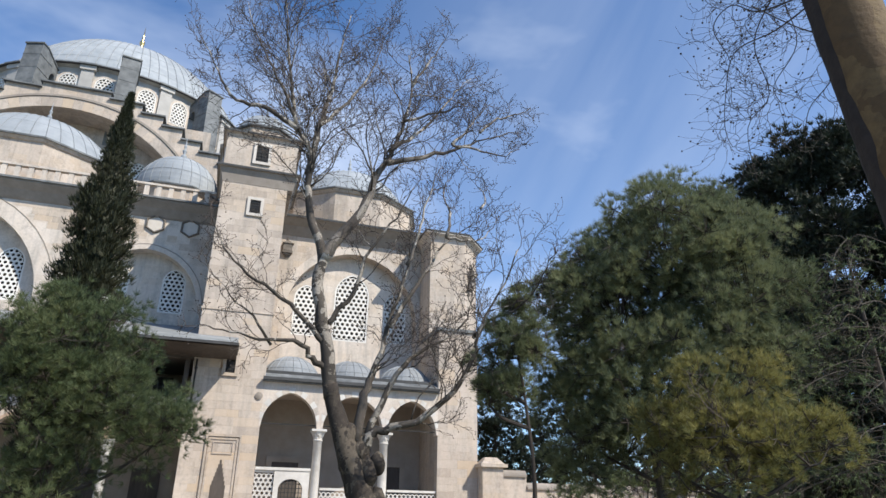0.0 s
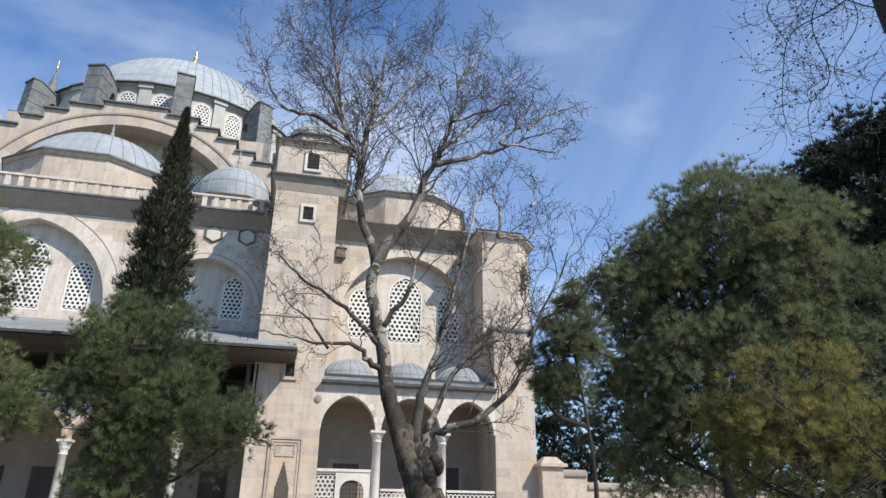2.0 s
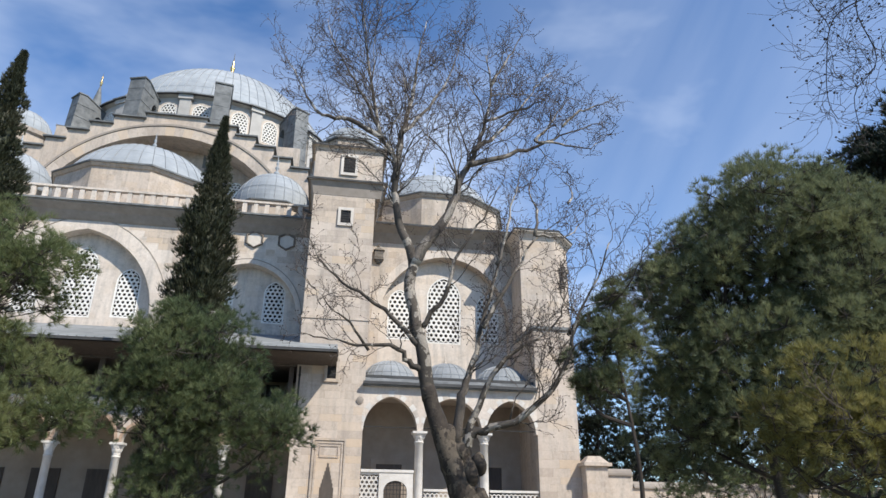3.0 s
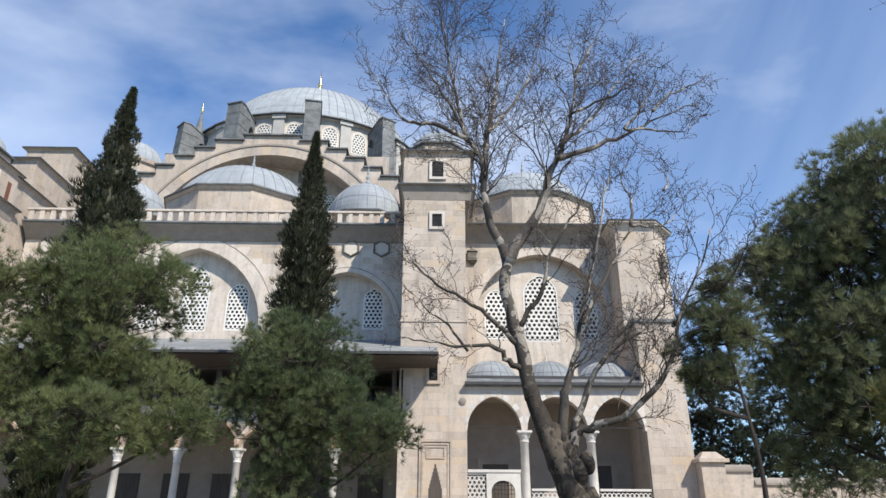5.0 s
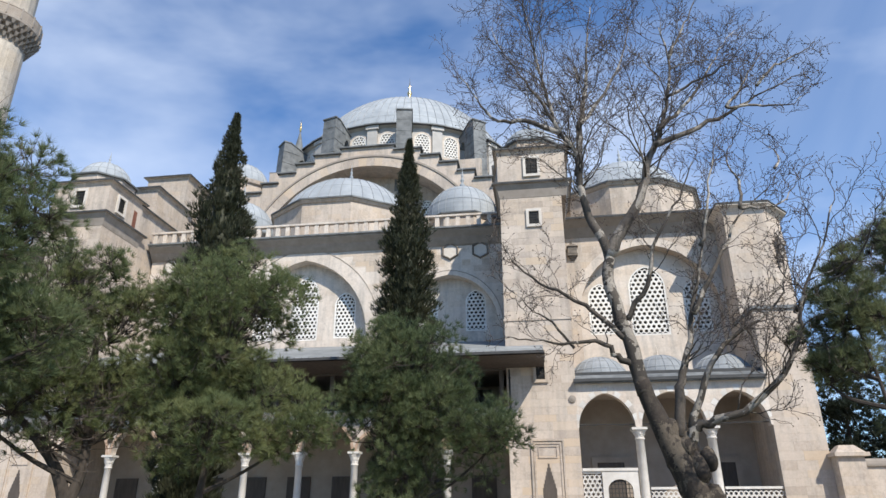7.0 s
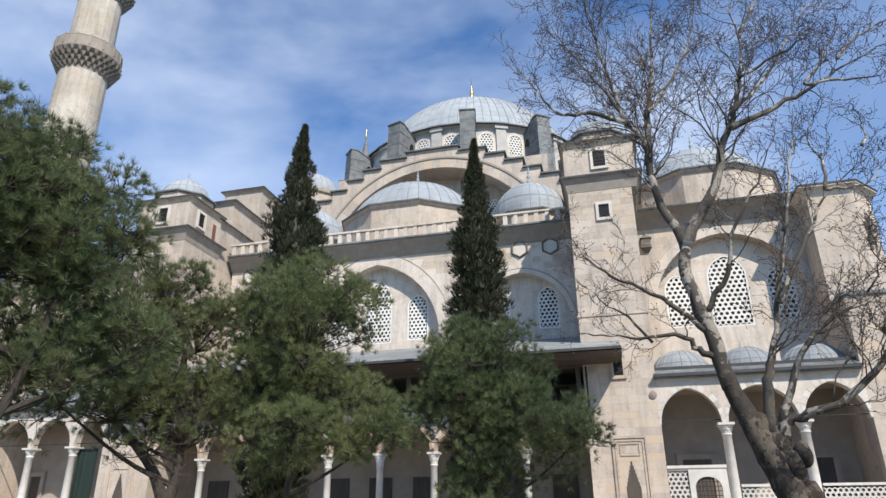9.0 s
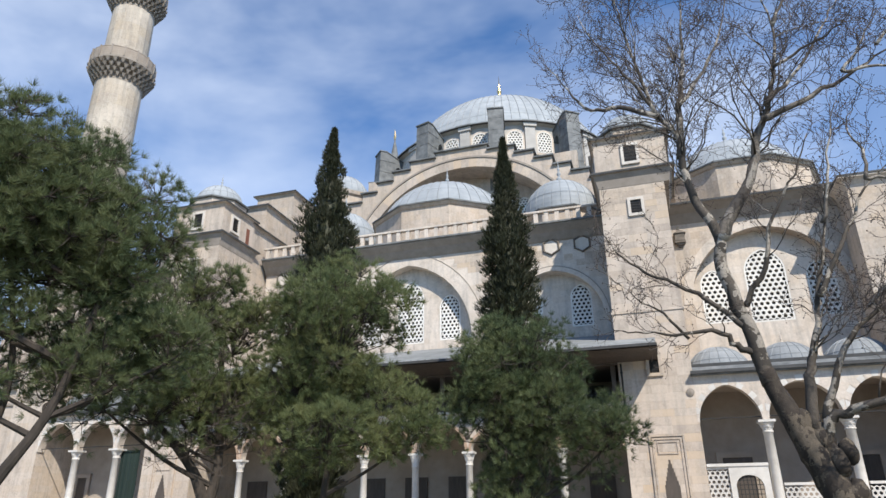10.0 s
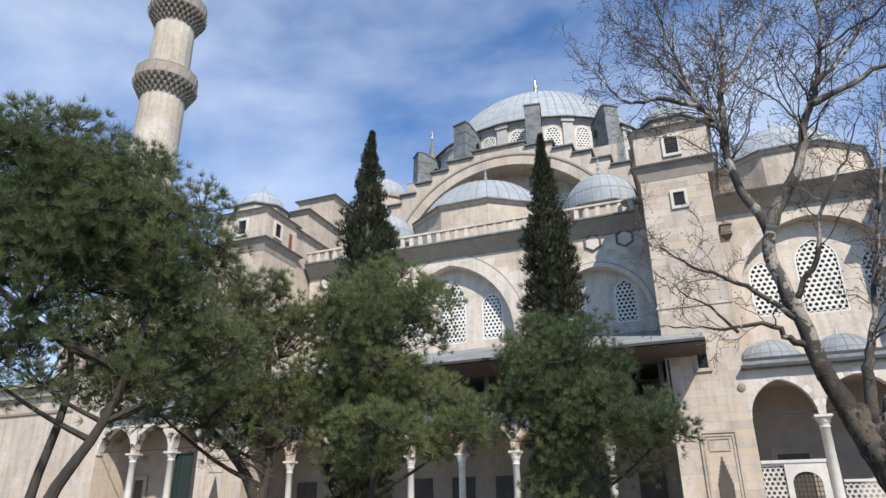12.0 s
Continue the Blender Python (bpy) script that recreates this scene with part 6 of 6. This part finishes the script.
def build_garden():
    f = spot(11.6, 28.0)
    build_cypress("tall narrow dark cypress beside the gallery", f, 18.6, 1.0, 3)
    f = spot(28.3, 28.0)
    build_cypress("tall dark cypress with a broad ragged crown", f, 19.0, 1.12, 8)
    # pines along the facade
    f = spot(11.0, 20.0)
    build_pine("dense dark green pine before the cypress", f, 6.4, 0.13, [
        lobe(f, 11.2, 20, 5.5, 1.75, 1.55, 46), lobe(f, 13.2, 20, 4.1, 1.5, 1.4, 28), lobe(f, 8.6, 19.6, 4.2, 1.3, 1.2, 22), lobe(f, 4.8, 19.5, 3.5, 1.25, 0.8, 14), lobe(f, 11.5, 20, 2.2, 1.1, 0.9, 10)], M_NEEDLE_D, 21)
    f = spot(27.4, 19.0)
    build_pine("rounded green pine with drooping lower boughs", f, 7.4, 0.14, [
        lobe(f, 26.8, 19, 6.6, 2.15, 1.85, 60), lobe(f, 30.3, 19, 5.2, 1.3, 1.4, 22), lobe(f, 23.8, 18.8, 4.6, 1.35, 1.2, 20), lobe(f, 20.8, 18.6, 3.7, 1.0, 0.8, 11), lobe(f, 27.5, 18.6, 3.6, 1.8, 0.9, 20)], M_NEEDLE, 22)
    f = spot(36.4, 20.0)
    build_pine("sparse pine with brown bare inner twigs", f, 6.0, 0.24, [
        lobe(f, 39.4, 20, 7.1, 1.5, 1.45, 36), lobe(f, 35.6, 20.2, 6.5, 1.4, 1.35, 30), lobe(f, 42.6, 20, 5.6, 1.2, 1.3, 20), lobe(f, 37.5, 19.8, 4.6, 2.0, 1.3, 34), lobe(f, 33.5, 20.2, 4.4, 1.2, 1.2, 16), lobe(f, 35.2, 19.9, 3.6, 1.2, 0.7, 10), lobe(f, 41.5, 19.7, 6.6, 1.6, 1.2, 26), lobe(f, 41.0, 19.8, 4.4, 1.7, 1.2, 22), lobe(f, 44.5, 19.6, 4.6, 1.3, 1.0, 14), lobe(f, 38.0, 19.6, 3.4, 1.6, 0.8, 14)], M_NEEDLE, 23, bare=0.5,
        fork=[(0, 0, 1.9), (-0.35, -0.2, 2.8), (-1.1, -0.65, 3.8), (-1.9, -1.2, 4.7)])
    f = spot(51.6, 15.0)
    build_pine("large spreading umbrella pine with twin trunks", f, 7.6, 0.17, [
        lobe(f, 56.0, 15, 8.2, 1.7, 1.5, 40), lobe(f, 50.8, 15, 7.9, 1.6, 1.45, 40), lobe(f, 46.3, 15, 7.5, 1.25, 1.15, 28), lobe(f, 42.8, 15, 6.9, 0.7, 0.7, 9), lobe(f, 54.5, 15.2, 6.0, 1.8, 1.4, 24), lobe(f, 47.3, 15.2, 5.0, 1.2, 1.2, 16), lobe(f, 60.5, 15, 7.2, 1.6, 1.6, 20), lobe(f, 51.0, 15.2, 6.4, 1.6, 0.9, 20), lobe(f, 40.6, 15, 4.9, 0.8, 0.8, 11), lobe(f, 44.5, 15.2, 4.3, 0.9, 0.7, 11), lobe(f, 47.8, 15, 3.9, 0.6, 0.5, 6), lobe(f, 52.5, 15.4, 4.4, 1.5, 0.9, 14), lobe(f, 56.5, 15.4, 4.6, 1.4, 1.0, 14), lobe(f, 49.5, 14.9, 6.9, 1.8, 1.2, 26), lobe(f, 54.0, 14.8, 7.2, 1.5, 1.2, 20), lobe(f, 46.0, 15.1, 6.2, 1.2, 0.9, 14)], M_NEEDLE_D, 24, bare=0.25, lean=(1.6, 0.9),
        fork=[(-0.5, 0.2, -0.05), (-0.4, 0.2, 2.0), (-0.1, 0.3, 4.2), (-0.6, 0.0, 6.8)])
    # pines and shrubs by the garden wall
    f = spot(-35.5, 18.0)
    build_pine("broad dark green pine beside the garden wall", f, 8.6, 0.17, [
        lobe(f, -38.4, 18, 8.2, 2.2, 2.15, 84), lobe(f, -33.2, 18, 6.9, 1.8, 1.9, 54), lobe(f, -43.4, 18, 7.5, 1.5, 2.0, 44), lobe(f, -28.8, 18, 6.3, 1.2, 1.4, 20), lobe(f, -36.0, 17.8, 4.6, 2.3, 1.8, 60), lobe(f, -41.5, 18, 5.3, 1.9, 1.6, 38), lobe(f, -30.0, 18, 3.9, 1.3, 1.5, 22), lobe(f, -33.0, 18.2, 3.4, 1.6, 0.9, 16), lobe(f, -40.0, 18.2, 3.6, 2.0, 1.2, 20)], M_NEEDLE_B, 25)
    f = spot(-22.6, 43.0)
    build_pine("dark spreading pines behind the garden wall", f, 8.0, 0.2, [
        lobe(f, -22.6, 43, 8.6, 1.5, 2.0, 26), lobe(f, -22.8, 43, 5.6, 1.8, 2.0, 30), lobe(f, -22.2, 43, 3.9, 1.4, 1.4, 18), lobe(f, -25.5, 44, 4.6, 2.0, 1.8, 16), lobe(f, -27.8, 44, 6.4, 2.2, 2.8, 24), lobe(f, -31.0, 44.5, 6.3, 2.4, 2.8, 24), lobe(f, -34.5, 45, 6.0, 2.4, 2.8, 22)], M_CEDAR, 28, tufts=30, clump=0.8, needle=0.26, brush=14, width=0.05, fill=1.1)
    f = spot(-25.8, 16.0)
    build_pine("thin young pine with a bare lower stem", f, 6.2, 0.085, [
        lobe(f, -24.1, 16, 6.2, 0.42, 0.75, 9), lobe(f, -24.0, 16, 5.4, 0.65, 0.5, 9), lobe(f, -22.2, 16, 5.0, 0.5, 0.45, 6), lobe(f, -26.2, 16, 5.6, 0.6, 0.7, 9),
        lobe(f, -21.9, 16, 4.3, 0.5, 0.4, 6), lobe(f, -24.8, 16, 4.5, 0.7, 0.35, 5)], M_NEEDLE_B, 26, bare=0.3, clump=0.42, lean=(-0.45, 0.1))
    f = spot(-41.0, 14.0)
    build_pine("low yellow-green bush under the dark pine", f, 2.9, 0.07, [
        lobe(f, -41.2, 14, 3.9, 0.95, 0.55, 14), lobe(f, -38.4, 13.8, 3.3, 0.85, 0.6, 14), lobe(f, -44.2, 14, 3.0, 0.9, 0.5, 16), lobe(f, -41.2, 13.7, 2.9, 1.2, 0.6, 20), lobe(f, -36.2, 14.2, 2.8, 0.8, 0.5, 10), lobe(f, -46.0, 14, 2.7, 0.6, 0.4, 9), lobe(f, -39.0, 13.8, 2.3, 0.9, 0.35, 8)], M_NEEDLE_Y, 27, tufts=24, clump=0.6, needle=0.17, bare=0.22, width=0.0105, fill=0.85)
    # undergrowth added in place of the tree shade on ground and wall
    f = spot(-31.0, 23.0)
    build_pine("brownish twiggy undergrowth added to dim the foot of the garden wall", f, 2.4, 0.08, [
        lobe(f, -27.5, 23, 1.9, 1.3, 0.9, 12), lobe(f, -30.5, 23, 2.1, 1.4, 1.0, 14), lobe(f, -34.0, 23, 2.2, 1.5, 1.0, 14), lobe(f, -37.5, 23.5, 2.2, 1.5, 1.0, 14), lobe(f, -41.0, 23.5, 2.2, 1.5, 1.0, 12)], M_NEEDLE_D, 33, bare=0.55, tufts=16, brush=16, width=0.02)
    # dark conifers behind
    f = spot(-49.0, 26.0)
    build_pine("tall blackish conifers standing behind the pines", f, 13.5, 0.3, [
        lobe(f, -50.6, 26, 13.6, 1.5, 2.1, 26), lobe(f, -47.0, 26, 13.0, 1.3, 1.8, 20), lobe(f, -53.5, 26, 13.0, 1.5, 2.0, 20), lobe(f, -42.3, 27, 12.6, 1.4, 1.7, 18), lobe(f, -51.0, 26, 10.0, 2.9, 2.6, 46),
        lobe(f, -46.0, 26, 9.6, 2.2, 2.4, 34), lobe(f, -50.5, 26, 6.0, 3.2, 2.6, 40), lobe(f, -57.0, 26, 10.5, 2.2, 4.0, 34), lobe(f, -45.5, 26, 5.0, 2.4, 2.2, 26), lobe(f, -56.0, 26, 4.5, 2.2, 2.4, 20), lobe(f, -48.0, 27, 7.5, 2.6, 2.4, 40), lobe(f, -51.5, 27, 3.6, 3.0, 1.8, 30), lobe(f, -47.0, 27, 3.4, 2.4, 1.6, 24)], M_CEDAR, 31, tufts=44, clump=0.9, needle=0.26, brush=14, width=0.05, fill=1.15)
    # cedar with bare drooping boughs
    rng = random.Random(77)
    foot = spot(-51.5, 19.0)
    tree = tagged(new("cedar_tree"), "dark cedar with grey drooping half-bare boughs", "cedar tree")
    tb = Tubes()
    tb.add([foot, foot + Vector((0.1, 0, 4)), foot + Vector((0, 0.1, 8.0))], 0.2, 0.03, 10, 0.06, rng)
    part("trunk", tb.out(), M_BARK_PINE, tree)
    tb = Tubes()
    ends, cs, ds = [], [], []
    for i in range(72):
        z = rng.uniform(1.5, 8.6)
        a = rng.uniform(0, 2 * math.pi)
        L = (9.5 - z) * 0.36 + rng.uniform(0.3, 1.0)
        d = Vector((math.cos(a), math.sin(a), rng.uniform(-0.15, 0.1)))
        s = foot + Vector((0, 0, z))
        q = [s, s + d * L * 0.35 + rand_dir(rng) * 0.15, s + d * L * 0.7 - Vector((0, 0, 0.3)) + rand_dir(rng) * 0.2, s + d * L - Vector((0, 0, 0.75)) + rand_dir(rng) * 0.25]
        q = smooth_path(q, 4)
        tb.add(q, 0.018, 0.006, 5)
        sprout(tb, rng, q, 0.012, 0.005, 1, 5.0, ends, 0.5, 0.2, 0.005, 0.36, -0.1)
    tagged(part("bough_mass", tb.out(), M_BOUGH, tree), kind="stuff")
    for e in ends:
        if rng.random() < 0.5:
            cs.append(tuple(e))
            ds.append((0, 0, -0.3))
    tri_part("crown", needle_mesh(cs, ds, 10, 0.12, 0.025, 1.0, np.random.default_rng(9)), M_NEEDLE_D, tree)
    # far trees that close the view beyond the garden wall
    rng = random.Random(99)
    nr = np.random.default_rng(99)
    cs, ds = [], []
    for i in range(46):
        b = rng.uniform(-70, -23.5)
        d = rng.uniform(46, 60)
        h = rng.uniform(4.0, 7.5)
        c = spot(b, d)
        for j in range(150):
            e = rand_dir(rng)
            cs.append((c.x + e.x * 2.4, c.y + e.y * 2.4, max(0.3, h * 0.55 + e.z * h * 0.45)))
            ds.append((e.x, e.y, e.z))
    far = tri_part("far_shrubbery", needle_mesh(cs, ds, 8, 0.6, 0.22, 0.8, nr), M_CEDAR, None)
    tagged(far, "distant dark shrubs beyond the garden wall", "shrubs", kind="stuff")


build_plane_tree()
build_near_tree()
build_garden()


# ---- ashlar of the nearest tower and the end block ----
def build_blocks():
    """Single limestone blocks laid in courses on the faces nearest to the garden."""
    rng = random.Random(41)
    meshes = {}

    def block(w, h):
        key = (round(w, 2), round(h, 2))
        if key not in meshes:
            bm = bmesh.new()
            w2, h2 = key[0] / 2 - 0.002, key[1] / 2 - 0.002
            taper(bm, (-w2, w2, -h2, h2), 0.0, (-w2 + 0.003, w2 - 0.003, -h2 + 0.003, h2 - 0.003), 0.007)
            me = bpy.data.meshes.new("stone_block")
            bm.to_mesh(me)
            bm.free()
            me.materials.append(M_BLOCK)
            meshes[key] = me
        return meshes[key]

    towers = [o for o in mosque.children if o.name.startswith("buttress_tower")]
    stages = [o for o in bpy.data.objects if o.name == "lower_stage"]
    for host, x0, x1, z0, z1 in ((towers[0], -1.8, 1.95, 0.9, 19.75), (stages[0].parent, 11.78, 14.2, 0.9, 12.1)):
        z, row = z0, 0
        while z < z1 - 0.2:
            h = rng.choice((0.38, 0.42, 0.46))
            h = min(h, z1 - z)
            x = x0
            while x < x1 - 0.01:
                w = rng.choice((0.6, 0.8, 1.0, 1.2))
                if x1 - x - w < 0.4:
                    w = x1 - x
                shared("stone_block", block(w, h), host, pose(x + w / 2, Y_FRONT + 0.001, z + h / 2, 90, 0, 0))
                x += w
            z += h
            row += 1

    # flat parts of the recessed walls, clear of arches, round openings and cornices
    def clear(x, z, w, h, arches, rounds):
        for xc, a, zs, rise in arches:
            near = max(0.0, abs(x - xc) - w / 2)
            if near < a and z - h / 2 < zs + arch_z(near, a, rise) + 0.03:
                return False
        return all(math.hypot(x - u, z - v) > r + 0.45 for u, v, r in rounds)

    walls = {o.name: o for o in mosque.children}
    hexes = [(-5.73, 18.95, 0.7), (-3.6, 18.95, 0.7)]
    spans = (
        (walls["porch_upper_wall"], 2.4, 12.1, 9.6, 19.3, Y_WALL, [(7.45, 5.1, 13.9, 5.35)], [(2.72, 18.4, 0.5)]),
        (walls["aisle_wall"], -9.9, -1.95, 12.6, 19.3, Y_WALL, [(-5.85, 3.75, 13.6, 4.0)], hexes),
        (walls["aisle_wall"], -21.2, -9.9, 12.6, 19.3, Y_WALL, [(-16.3, 5.7, 13.2, 6.65), (-5.85, 3.75, 13.6, 4.0)], []),
        (towers[1], -32.3, -28.65, 12.2, 19.75, Y_FRONT, [], []),
    )
    for host, x0, x1, z0, z1, y, arches, rounds in spans:
        z = z0
        while z < z1 - 0.2:
            h = min(rng.choice((0.38, 0.42, 0.46)), z1 - z)
            x = x0
            while x < x1 - 0.01:
                w = rng.choice((0.6, 0.8, 1.0, 1.2))
                if x1 - x - w < 0.4:
                    w = x1 - x
                if clear(x + w / 2, z + h / 2, w, h, arches, rounds):
                    shared("stone_block", block(w, h), host, pose(x + w / 2, y + 0.001, z + h / 2, 90, 0, 0))
                x += w
            z += h


build_blocks()
